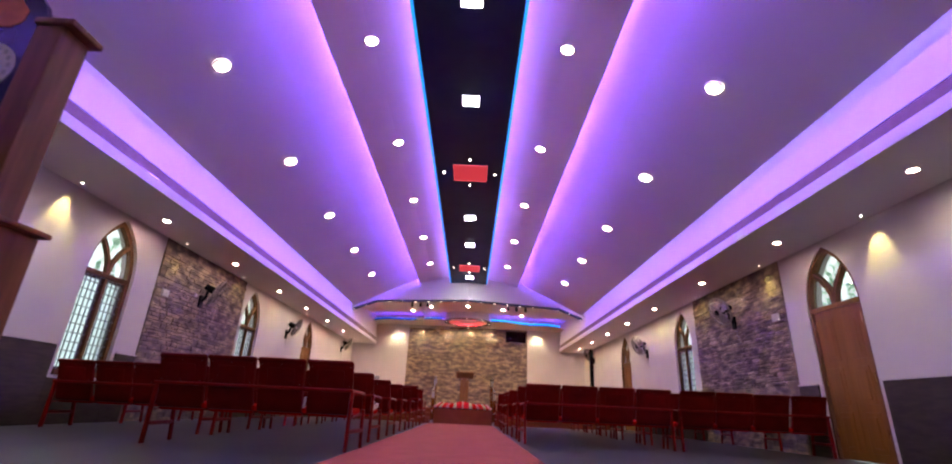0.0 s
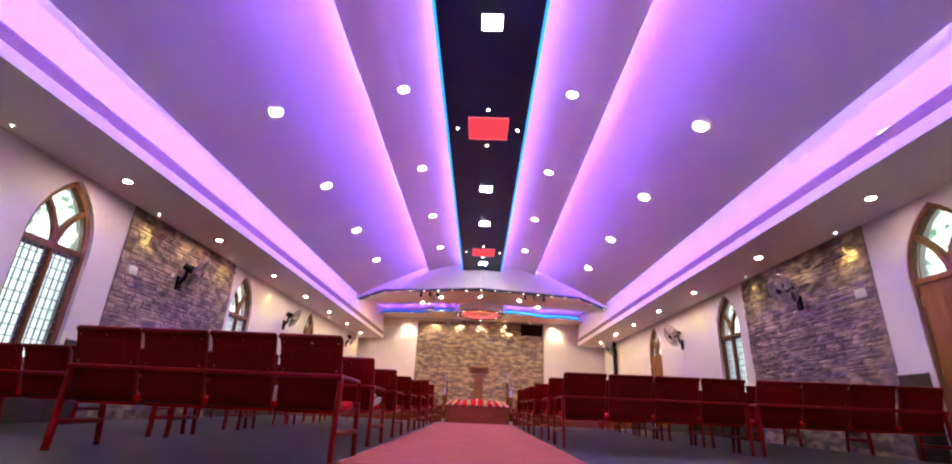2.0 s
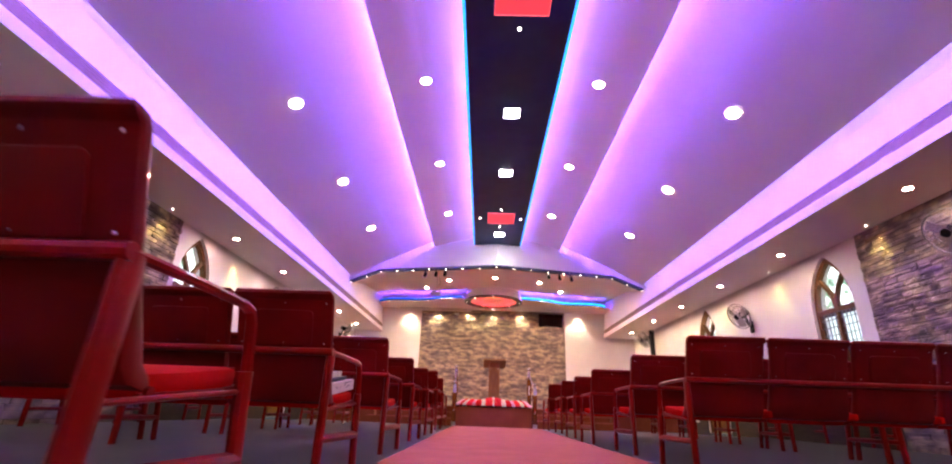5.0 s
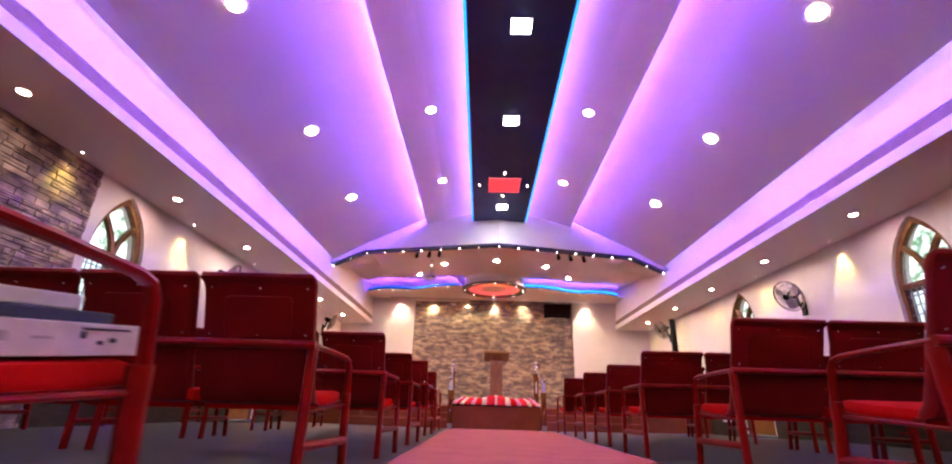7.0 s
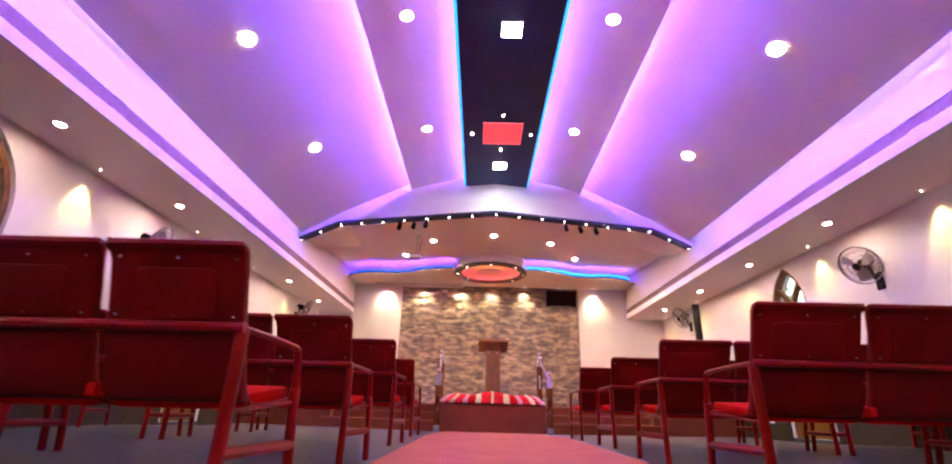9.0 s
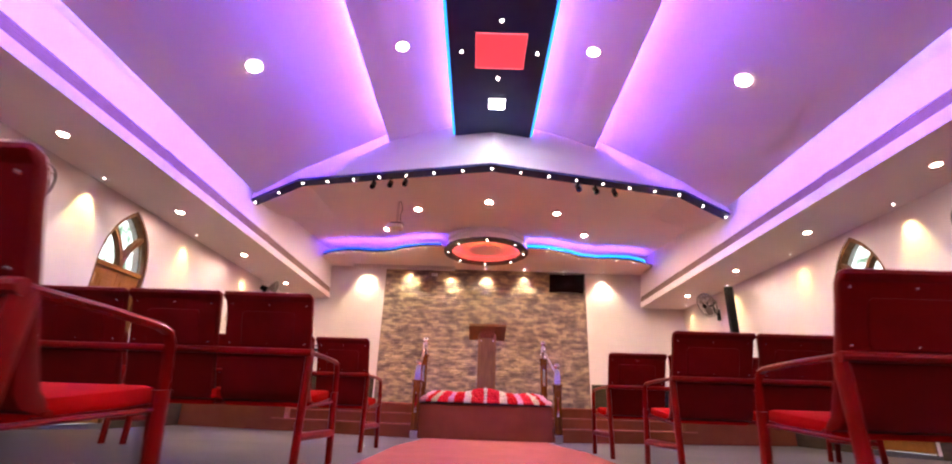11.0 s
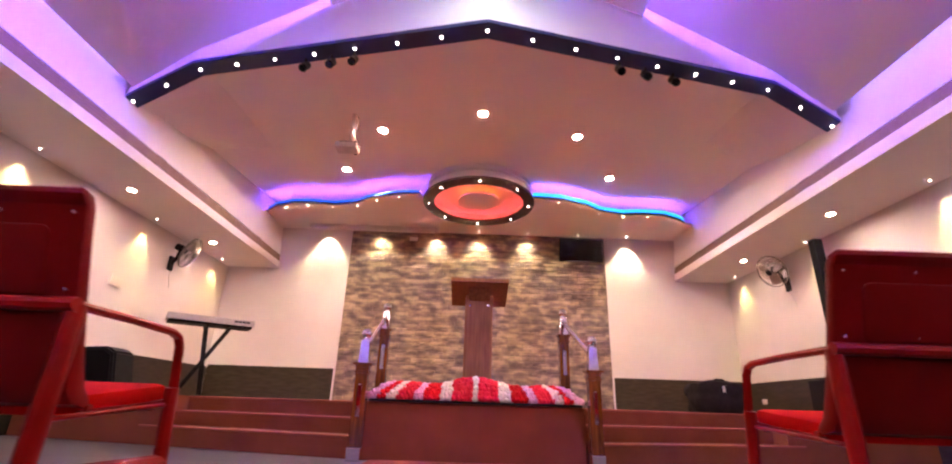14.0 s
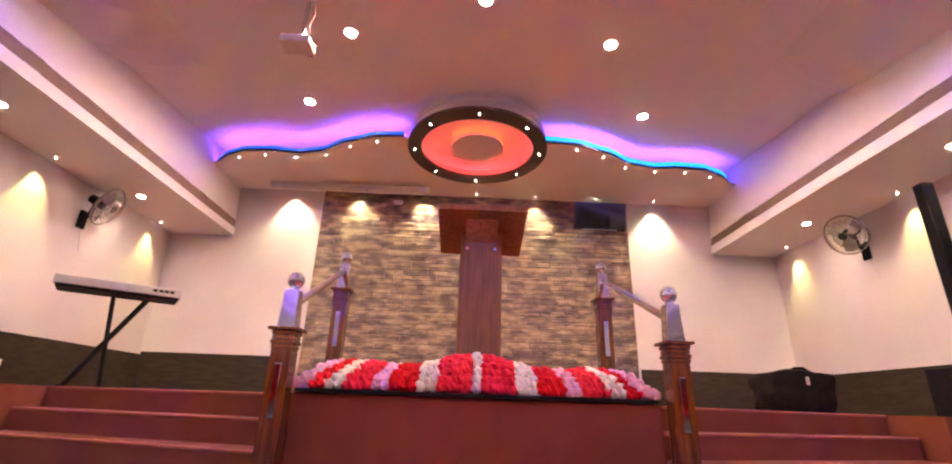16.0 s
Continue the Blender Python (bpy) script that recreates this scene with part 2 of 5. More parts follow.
def add_tube(bm, pts, r, seg=8, flat=1.0):
    """A tube along a line of points, with mitred joints."""
    pts = [Vector(p) for p in pts]
    rings = []
    for i, p in enumerate(pts):
        d = (pts[min(i + 1, len(pts) - 1)] - pts[max(i - 1, 0)]).normalized()
        side = d.cross(Vector((1, 0, 0)) if abs(d.x) < 0.9 else Vector((0, 0, 1))).normalized()
        up = side.cross(d).normalized()
        rings.append([bm.verts.new(p + r * (math.cos(2 * math.pi * k / seg) * side + flat * math.sin(2 * math.pi * k / seg) * up)) for k in range(seg)])
    for a, b in zip(rings, rings[1:]):
        for k in range(seg):
            bm.faces.new((a[k], a[(k + 1) % seg], b[(k + 1) % seg], b[k]))
    bm.faces.new(rings[0][::-1])
    bm.faces.new(rings[-1])


def extrude_poly(bm, pts, move):
    """A solid from a flat outline and a thickness vector."""
    vs = [bm.verts.new(p) for p in pts]
    f = bm.faces.new(vs)
    r = bmesh.ops.extrude_face_region(bm, geom=[f])
    bmesh.ops.translate(bm, vec=move, verts=[g for g in r["geom"] if isinstance(g, bmesh.types.BMVert)])
    bmesh.ops.recalc_face_normals(bm, faces=bm.faces)


def finish(name, bm, mat, smooth=False):
    me = bpy.data.meshes.new(name)
    bmesh.ops.recalc_face_normals(bm, faces=bm.faces)
    if smooth:
        for f in bm.faces:
            f.smooth = True
        for e in bm.edges:
            if len(e.link_faces) == 2 and e.calc_face_angle(0) > 0.6:
                e.smooth = False
    bm.to_mesh(me)
    bm.free()
    me.materials.append(mat)
    return new(name, me)


def part(name, bm, mat, parent, label="", smooth=False):
    ob = finish(name, bm, mat, smooth)
    ob.parent = parent
    if label:
        ob["label"] = label
    return ob


def thing(name, label, category, group="", kind="", at=(0, 0, 0)):
    ob = new(name)
    ob.location = at
    return tagged(ob, label, category, group, kind)


def box_part(name, dims, mat, parent, label="", bevel=0.0):
    bm = bmesh.new()
    add_box(bm, *dims, bevel=bevel)
    return part(name, bm, mat, parent, label)


def arch_outline(half, sill, spring, top, n=10):
    """Right half and left half of a pointed arch, from sill to sill, in (u, z)."""
    h = top - spring
    radius = (half * half + h * h) / (2 * half)
    right = []
    for i in range(n + 1):
        z = spring + h * i / n
        right.append((half - radius + math.sqrt(max(radius * radius - (z - spring) ** 2, 0)), z))
    right[-1] = (0, top)
    return [(half, sill)] + right + [(-u, z) for u, z in right[-2::-1]] + [(-half, sill)]


# ---- the hall: floor, walls, ceilings ----
BACK, REAR, SOFFIT = 19.57, -5.0, 3.08
SIDE = {-1: 5.2, 1: 5.32}
# each opening: centre along the wall, half width, sill height
OPEN = {-1: [(4.38, 0.48, 0.62), (9.15, 0.48, 0.62), (13.48, 0.49, 0.0)], 1: [(4.11, 0.51, 0.0), (9.15, 0.48, 0.62), (13.62, 0.51, 0.0)]}
STONES = {-1: (5.38, 8.53), 1: (5.12, 8.36)}
SPRING, APEX = 2.12, 3.0

# the floor falls a little towards the stage, beyond the last row of chairs
FALL = 0.072
bm = bmesh.new()
extrude_poly(bm, [(-5.6, y, z) for y, z in ((REAR - 0.3, -0.2), (BACK + 0.3, -0.2), (BACK + 0.3, -FALL), (13.9, -FALL), (11.75, 0.0), (REAR - 0.3, 0.0))], (11.2, 0, 0))
# unseen block below each side door, added against light leaking in from outside
for s in (-1, 1):
    sill = bmesh.new()
    add_box(sill, s * (SIDE[s] - 0.01), s * (SIDE[s] + 0.2), 12.9, 14.2, -0.1, 0.003)
    tagged(finish("door_threshold", sill, FLOOR), "low grey block added to close the gap under the side door", "threshold", kind="structure")
tagged(finish("floor", bm, FLOOR), "polished grey floor of the hall", "floor", kind="structure")

bm = bmesh.new()
extrude_poly(bm, [(-0.88, y, z) for y, z in ((-4.9, 0.0005), (11.75, 0.0005), (13.9, 0.0005 - FALL), (14.36, 0.0005 - FALL), (14.36, 0.008 - FALL), (13.9, 0.008 - FALL), (11.75, 0.008), (-4.9, 0.008))], (1.76, 0, 0))
tagged(finish("aisle_carpet", bm, CARPET), "pinkish red carpet runner along the centre aisle", "carpet", kind="structure")


def side_wall(s):
    """A wall in the plane x = s * WALL, built from strips round its pointed openings."""
    bm = bmesh.new()
    ys = REAR
    def slab(outline):
        extrude_poly(bm, [(s * SIDE[s], y, z) for y, z in outline], (s * 0.25, 0, 0))
    for c, half, sill in OPEN[s]:
        slab([(ys, 0), (c - half, 0), (c - half, SOFFIT + 0.1), (ys, SOFFIT + 0.1)])
        arch = arch_outline(half, sill, SPRING, APEX)
        n = len(arch) // 2
        rt, lf = arch[:n + 1], arch[n:]
        slab([(c + u, z) for u, z in rt[1:]] + [(c, SOFFIT + 0.1), (c + half, SOFFIT + 0.1)])
        slab([(c + u, z) for u, z in lf[:-1]] + [(c - half, SOFFIT + 0.1), (c, SOFFIT + 0.1)])
        if sill:
            slab([(c - half, 0), (c + half, 0), (c + half, sill), (c - half, sill)])
        ys = c + half
    slab([(ys, 0), (BACK, 0), (BACK, SOFFIT + 0.1), (ys, SOFFIT + 0.1)])
    return tagged(finish("wall_west" if s < 0 else "wall_east", bm, WHITE), "white painted side wall with pointed-arch openings", "wall", kind="structure")


side_wall(-1)
side_wall(1)
bm = bmesh.new()
add_box(bm, -5.6, 5.6, BACK, BACK + 0.25, -0.1, 4.6)
tagged(finish("wall_north", bm, WHITE), "white painted wall behind the stage", "wall", kind="structure")
bm = bmesh.new()
add_box(bm, -5.6, 5.6, REAR - 0.25, REAR, -0.1, 5.2)
tagged(finish("wall_south", bm, WHITE), "plain white rear wall", "wall", kind="structure")

# bulkhead on each side: its lower edge, and the heights of the grille let into it
FASCIA = {-1: (4.13, 3.225, 3.38), 1: (4.19, 3.24, 3.388)}


def fascia_x(s, z):
    """The bulkhead leans out a little towards its top."""
    return FASCIA[s][0] + 0.08 * (z - SOFFIT)


for s in (-1, 1):
    edge, low, high = FASCIA[s]
    bm = bmesh.new()
    extrude_poly(bm, [(s * (edge - 0.002), REAR, SOFFIT), (s * 5.6, REAR, SOFFIT), (s * 5.6, REAR, SOFFIT + 0.12), (s * (edge + 0.09), REAR, SOFFIT + 0.12)], (0, BACK - REAR, 0))
    tagged(finish("ceiling_side", bm, CEIL), "low white side ceiling over the seats", "ceiling", kind="structure")
    # bulkhead face with a recessed air grille along it
    bm = bmesh.new()
    for z0, z1 in ((SOFFIT + 0.004, low), (high, 5.2)):
        a, b = fascia_x(s, z0), fascia_x(s, z1)
        extrude_poly(bm, [(s * a, REAR, z0), (s * b, REAR, z1), (s * (b + 0.08), REAR, z1), (s * (a + 0.08), REAR, z0)], (0, BACK - REAR, 0))
    tagged(finish("fascia", bm, CEIL), "white bulkhead beside the main ceiling", "bulkhead", kind="structure")
    g = thing("air_grille", "long grey linear air grille set into the bulkhead", "air grille", kind="structure")
    bm = bmesh.new()
    a, b = fascia_x(s, low) + 0.045, fascia_x(s, high) + 0.045
    extrude_poly(bm, [(s * a, REAR, low - 0.005), (s * b, REAR, high + 0.005), (s * (b + 0.03), REAR, high + 0.005), (s * (a + 0.03), REAR, low - 0.005)], (0, BACK - REAR, 0))
    part("backing", bm, GRILLE, g)
    pitch = (high - low) / 4
    for k in range(4):
        z, bm = low + 0.002 + pitch * k, bmesh.new()
        add_box(bm, s * (fascia_x(s, z) + 0.012), s * (fascia_x(s, z) + 0.044), REAR, BACK, z, z + pitch - 0.005)
        part("slat", bm, GRILLE, g)
    # bright joints where lengths of the grille meet
    for k in range(6):
        bm, y = bmesh.new(), 3.2 + 3.05 * k
        for z in (low - 0.004, high - 0.008):
            add_box(bm, s * (fascia_x(s, z) - 0.004), s * (fascia_x(s, z) + 0.01), y - 0.09, y + 0.09, z, z + 0.012)
        part("joint_clip", bm, CHROME, g, "bright metal joint of the grille")

# vaulted main ceiling: outer vault and a dropped inner panel on each side, dark strip along the middle
VAULT = [(4.10, 3.855), (3.7, 4.01), (3.3, 4.18), (2.98, 4.315), (2.6, 4.48), (2.2, 4.65), (1.85, 4.80), (1.5, 4.97), (0.0, 5.2)]
for s in (-1, 1):
    bm = bmesh.new()
    pts = [(s * x, REAR, z) for x, z in VAULT] + [(s * x, REAR, z + 0.1) for x, z in VAULT[::-1]]
    extrude_poly(bm, pts, (0, 19.7, 0))
    tagged(finish("ceiling_vault", bm, CEIL), "white vaulted ceiling washed with violet light", "ceiling", kind="structure")
    bm = bmesh.new()
    inner = [(1.74, 4.655), (1.22, 4.785), (0.62, 4.865), (0.0, 4.90)]
    pts = [(s * x, REAR, z) for x, z in inner] + [(s * x, REAR, z + 0.02) for x, z in inner[::-1]]
    extrude_poly(bm, pts, (0, 19.7, 0))
    tagged(finish("ceiling_inner", bm, CEIL), "white inner ceiling panel beside the dark strip", "ceiling", kind="structure")
bm = bmesh.new()
extrude_poly(bm, [(-0.61, REAR, 4.645), (0.61, REAR, 4.645), (0.61, 13.97, 4.645), (-0.61, 13.97, 4.645)], (0, 0, 0.05))
tagged(finish("ceiling_strip", bm, DARK), "near-black dropped ceiling strip along the nave", "ceiling", kind="structure")

# stage front: white gable over a dark lamp strip, bowed towards the nave
BEAM = [(0.0, 13.48, 4.0), (3.25, 14.23, 4.0), (4.15, 14.55, 3.74)]
line = [(-x, y, z) for x, y, z in BEAM[:0:-1]] + BEAM
bm = bmesh.new()
for (xa, ya, za), (xb, yb, zb) in zip(line, line[1:]):
    vs = [bm.verts.new(p) for p in ((xa, ya, za), (xb, yb, zb), (xb, yb + 0.19, 5.1), (xa, ya + 0.19, 5.1), (xa, ya + 0.06, za), (xb, yb + 0.06, zb), (xb, yb + 0.25, 5.1), (xa, ya + 0.25, 5.1))]
    for q in ((0, 1, 2, 3), (4, 7, 6, 5), (0, 4, 5, 1), (3, 2, 6, 7), (0, 3, 7, 4), (1, 5, 6, 2)):
        bm.faces.new([vs[i] for i in q])
tagged(finish("stage_gable", bm, CEIL), "white bowed gable over the stage opening", "gable", kind="structure")
bm = bmesh.new()
for (xa, ya, za), (xb, yb, zb) in zip(line, line[1:]):
    vs = [bm.verts.new(p) for p in ((xa, ya - 0.005, za - 0.03), (xb, yb - 0.005, zb - 0.03), (xb, yb + 0.215, zb - 0.03), (xa, ya + 0.215, za - 0.03),
                                    (xa, ya - 0.005, za + 0.012), (xb, yb - 0.005, zb + 0.012), (xb, yb + 0.215, zb + 0.012), (xa, ya + 0.215, za + 0.012))]
    for q in ((3, 2, 1, 0), (4, 5, 6, 7), (0, 1, 5, 4), (2, 3, 7, 6), (1, 2, 6, 5), (3, 0, 4, 7)):
        bm.faces.new([vs[i] for i in q])
beam = tagged(finish("stage_beam", bm, DARK), "dark brown lamp strip along the stage gable", "beam", kind="structure")

# stage ceiling: sides fall towards the gable's ends, flat further back
def beam_y(x):
    return 13.48 + 0.231 * min(abs(x), 3.25) + 0.35 * max(abs(x) - 3.25, 0)


bm = bmesh.new()
xs = [-4.22, -3.25, -1.6, 0, 1.6, 3.25, 4.26]
rows = []
for y, zc, ze in ((None, 4.03, 3.76), (14.88, 4.125, 3.82), (15.83, 4.185, 3.97), (16.46, 4.205, 4.16), (BACK, 4.42, 4.42)):
    rows.append([bm.verts.new((x, y or beam_y(x) + 0.05, ze if abs(x) > 4 else zc)) for x in xs])
for a, b in zip(rows, rows[1:]):
    for i in range(len(xs) - 1):
        bm.faces.new((a[i], a[i + 1], b[i + 1], b[i]))
r = bmesh.ops.extrude_face_region(bm, geom=bm.faces[:])
bmesh.ops.translate(bm, vec=(0, 0, 0.08), verts=[g for g in r["geom"] if isinstance(g, bmesh.types.BMVert)])
tagged(finish("ceiling_stage", bm, CEIL), "white ceiling over the stage", "ceiling", kind="structure")


# wavy dropped ceiling along the back of the stage
def wave_y(x):
    x = abs(x)
    knots = [(0, 17.55), (1, 17.58), (1.42, 17.61), (1.9, 17.8), (2.35, 18.1), (2.75, 18.2), (3.1, 18.15), (3.5, 18.17), (3.8, 18.31), (4.22, 18.63)]
    for (a, ya), (b, yb) in zip(knots, knots[1:]):
        if x <= b:
            k = (x - a) / (b - a)
            k = k * k * (3 - 2 * k) * 0.5 + k * 0.5
            return ya + (yb - ya) * k
    return knots[-1][1]


wave = [(-4.24 + 8.5 * i / 85, wave_y(-4.24 + 8.5 * i / 85)) for i in range(86)]
notch = [(-0.93 * math.cos(math.pi * k / 24), 17.77 + 1.0 * math.sin(math.pi * k / 24)) for k in range(25)]
edge = [p for p in wave if p[0] < -0.95] + notch + [p for p in wave if p[0] > 0.95]
bm = bmesh.new()
extrude_poly(bm, [(x, y, 4.012) for x, y in edge] + [(4.27, BACK, 4.012), (-4.24, BACK, 4.012)], (0, 0, 0.03))
bmesh.ops.triangulate(bm, faces=bm.faces[:])
tagged(finish("ceiling_wave", bm, CEIL), "white dropped ceiling with a wavy front edge", "ceiling", kind="structure")

# side ceilings close off beyond the bulkhead's end
for s in (-1, 1):
    bm = bmesh.new()
    add_box(bm, s * 4.22, s * 5.6, BACK - 0.02, BACK, SOFFIT, 4.3)
    tagged(finish("trim", bm, WHITE), "white wall above the side ceiling", "wall", kind="structure")

# dado along the side walls, cut at doors, windows and stone panels
def dado(s):
    spans, y = [], REAR
    w = SIDE[s]
    cuts = [(c - h - 0.07, c + h + 0.07, sill) for c, h, sill in OPEN[s]] + [(*STONES[s], 0.0)]
    for a, b, sill in sorted(cuts):
        spans.append((y, a, 1.0))
        if sill:
            spans.append((a, b, sill - 0.04))
        y = b
    spans.append((y, BACK, 1.0))
    for a, b, top in spans:
        bm = bmesh.new()
        add_box(bm, s * (w - 0.02), s * (w + 0.01), a, b, -0.1, top, bevel=0.004)
        tagged(finish("dado", bm, DADO), "dark brown tiled dado along the wall's foot", "dado", kind="structure")
        if top == 1.0:
            bm = bmesh.new()
            add_box(bm, s * (w - 0.032), s * (w + 0.01), a, b, 1.0, 1.022)
            tagged(finish("dado_trim", bm, WHITE), "thin white moulding on the dado", "moulding", kind="structure")


dado(-1)
dado(1)
for a, b in ((-5.17, -2.72), (2.78, 5.29)):
    bm = bmesh.new()
    add_box(bm, a, b, BACK - 0.02, BACK + 0.01, 0.38, 1.04)
    tagged(finish("dado", bm, DADO), "dark brown tiled dado behind the stage", "dado", kind="structure")
    bm = bmesh.new()
    add_box(bm, a, b, BACK - 0.032, BACK + 0.01, 1.04, 1.062)
    tagged(finish("dado_trim", bm, WHITE), "thin white moulding on the dado", "moulding", kind="structure")


# stage: bowed front with steps let into it on both sides of the middle
def front_y(x, back=0.0):
    return 14.35 + 0.318 * max(abs(x) - 1.0, 0) + back


STEPS, CHEEK = (0.118, 0.266, 0.414), 3.16
STAGE = STEPS[2]
for s in (-1, 1):
    w = SIDE[s]
    bm = bmesh.new()
    outline = [(0, 14.83), (s * 1.0, front_y(1.0, 0.48)), (s * CHEEK, front_y(CHEEK, 0.48)), (s * CHEEK, front_y(CHEEK)), (s * w, front_y(w)), (s * w, BACK), (0, BACK)]
    extrude_poly(bm, [(x, y, -FALL) for x, y in outline], (0, 0, STAGE + FALL))
    bmesh.ops.bevel(bm, geom=[e for e in bm.edges if all(v.co.z > 0.3 for v in e.verts) and all(v.co.y < 17 for v in e.verts) and not all(abs(v.co.x) < 0.01 for v in e.verts)], offset=0.012, segments=2, affect="EDGES")
    tagged(finish("stage_floor", bm, MAROON), "stage platform covered in maroon carpet", "stage", kind="structure")
    for i in range(2):
        bm = bmesh.new()
        a, b = s * 1.0, s * (CHEEK + 0.001)
        extrude_poly(bm, [(a, front_y(a, 0.24 * i), -FALL), (b, front_y(b, 0.24 * i), -FALL), (b, front_y(b, 0.489), -FALL), (a, front_y(a, 0.489), -FALL)], (0, 0, STEPS[i] + FALL))
        bmesh.ops.bevel(bm, geom=[e for e in bm.edges if all(v.co.z > 0.08 for v in e.verts)], offset=0.012, segments=2, affect="EDGES")
        tagged(finish("stage_step", bm, MAROON), "maroon carpeted step up to the stage", "step", kind="structure")
    # thin lighter roll on each step edge, a painted highlight
    for i in range(3):
        bm = bmesh.new()
        a, b = s * 1.005, s * (CHEEK + 0.22 if i == 0 else CHEEK - 0.002)
        add_tube(bm, [(a, front_y(a, 0.24 * i) - 0.001, STEPS[i] - 0.008), (b, front_y(b, 0.24 * i) - 0.001, STEPS[i] - 0.008)], 0.010, seg=8)
        tagged(finish("step_edge_highlight", bm, LIT_EDGE, smooth=True), "carpet edge of a stage step, coloured lighter for the light on it", "step edge", kind="structure")

# ---- lights in the ceilings ----
def led_strip(name, dims, mat, label):
    bm = bmesh.new()
    add_box(bm, *dims)
    tagged(finish(name, bm, mat), label, "led strip")


for s in (-1, 1):
    led_strip("led_strip", (s * 1.41, s * 1.43, REAR, 13.78, 4.855, 4.895), LED_PURPLE if s < 0 else LED_PURPLE_RIGHT, "violet led strip hidden behind the inner ceiling panel")
    led_strip("led_strip", (s * 0.27, s * 0.33, REAR, 13.6, 4.72, 4.735), LED_PINK, "pink led strip hidden on the dark ceiling strip")
    led_strip("led_strip", (s * 0.612, s * 0.645, REAR, 13.70, 4.648, 4.69), LED_CYAN, "cyan led line along the dark ceiling strip")
    led_strip("led_strip", (s * 4.085, s * 4.10, REAR, 14.42, 3.935, 3.95), LED_EDGE if s < 0 else LED_EDGE_RIGHT, "violet led strip hidden over the vault's lower edge")
# unseen slab and upper walls, added to keep sky light out of the coves
bm = bmesh.new()
add_box(bm, -5.7, 5.7, REAR - 0.3, BACK + 0.3, 5.35, 5.5)
tagged(finish("roof", bm, CEIL), "unseen flat slab above the ceilings, added to block sky light", "roof", kind="structure")
for s in (-1, 1):
    bm = bmesh.new()
    add_box(bm, s * 5.6, s * 5.7, REAR - 0.3, BACK + 0.3, 3.0, 5.35)
    tagged(finish("unseen_upper_wall", bm, CEIL), "unseen upper wall above the side ceiling, added to block sky light", "wall", kind="structure")


def downlight(x, y, z, r, mat, tilt=0.0, name="downlight", label="round recessed downlight with a white rim", group="ceiling downlights"):
    t = thing(name, label, "downlight", group)
    bm = bmesh.new()
    loops = [[bm.verts.new((q * math.cos(math.pi * k / 14), q * math.sin(math.pi * k / 14), h)) for k in range(28)]
             for q, h in ((r * 1.26, 0.012), (r * 1.24, -0.012), (r * 1.12, -0.018), (r * 1.01, -0.014), (r * 1.01, 0.012))]
    for a, b in zip(loops, loops[1:] + loops[:1]):
        for k in range(28):
            bm.faces.new((a[k], a[(k + 1) % 28], b[(k + 1) % 28], b[k]))
    part("rim", bm, WHITEPLASTIC, t)
    bm = bmesh.new()
    add_cyl(bm, (0, 0, -0.010), (0, 0, -0.004), r, r, seg=24)
    part("diffuser", bm, mat, t)
    t.matrix_basis = pose(x, y, z, 0, tilt, 0)
    return t


SIDE_LAMPS = {-1: (-0.17, 2.13, 4.51, 6.88, 9.31, 11.45, 13.64, 15.78, 17.96), 1: (-0.5, 1.86, 4.22, 6.71, 9.33, 11.54, 13.67, 15.77, 17.96)}
for s in (-1, 1):
    for k in range(-2, 5):
        downlight(s * 2.98, 2.19 + 2.386 * k, 4.292, 0.082, LAMP_WARM, tilt=s * 24)
        downlight(s * 1.22, 2.18 + 2.417 * k, 4.782, 0.073, LAMP_WARM, tilt=s * 11)
    for y in SIDE_LAMPS[s]:
        downlight(s * (4.77 if s > 0 else 4.71), y, SOFFIT - 0.002, 0.047, LAMP_SIDE)
for x, y in ((0.0, 15.23), (-1.42, 15.78), (1.37, 15.78), (-2.28, 17.17), (2.22, 17.17)):
    downlight(x, y, 4.252 if y > 16.5 else 4.178 if y > 15.5 else 4.14, 0.056, LAMP_STAGE)


def ceiling_square(y):
    t = thing("square_light", "square white led panel in the dark strip", "ceiling light", "square lights in the strip", at=(0.03, y, 4.645))
    box_part("frame", (-0.125, 0.125, -0.125, 0.125, -0.012, 0.0), WHITEPLASTIC, t)
    box_part("diffuser", (-0.108, 0.108, -0.108, 0.108, -0.018, -0.0125), LAMP_COOL, t)


for y in (-0.62, 1.33, 3.13, 7.55, 9.48, 12.82):
    ceiling_square(y)


def small_lamp(x, y, z, name="spot_lamp", label="tiny bright recessed spot lamp", group="small spot lamps", r=0.02):
    bm = bmesh.new()
    add_cyl(bm, (x, y, z - 0.012), (x, y, z + 0.004), r * 0.8, r, seg=12)
    tagged(finish(name, bm, LAMP_DOT), label, "spot lamp", group)


for yc in (5.34, 11.73):
    t = thing("red_light_box", "red glowing rectangular panel recessed in the dark strip", "ceiling light", "red light boxes", at=(0.028, yc, 4.645))
    box_part("frame", (-0.335, 0.335, -0.33, 0.33, -0.012, 0.0), DARK, t)
    box_part("diffuser", (-0.305, 0.305, -0.3, 0.3, -0.018, -0.0125), LED_RED, t)
    for x0, x1, y0, y1 in ((-0.309, 0.309, -0.309, -0.300), (-0.309, 0.309, 0.300, 0.309), (-0.309, -0.305, -0.3, 0.3), (0.305, 0.309, -0.3, 0.3)):
        box_part("edge_line", (x0, x1, y0, y1, -0.022, -0.0125), LED_REDEDGE, t, "brighter pink line round the panel")
    for x, y in ((0, 0.525), (0, -0.49), (-0.48, 0.03), (0.47, 0.03)):
        small_lamp(x + 0.02, yc + y, 4.645)


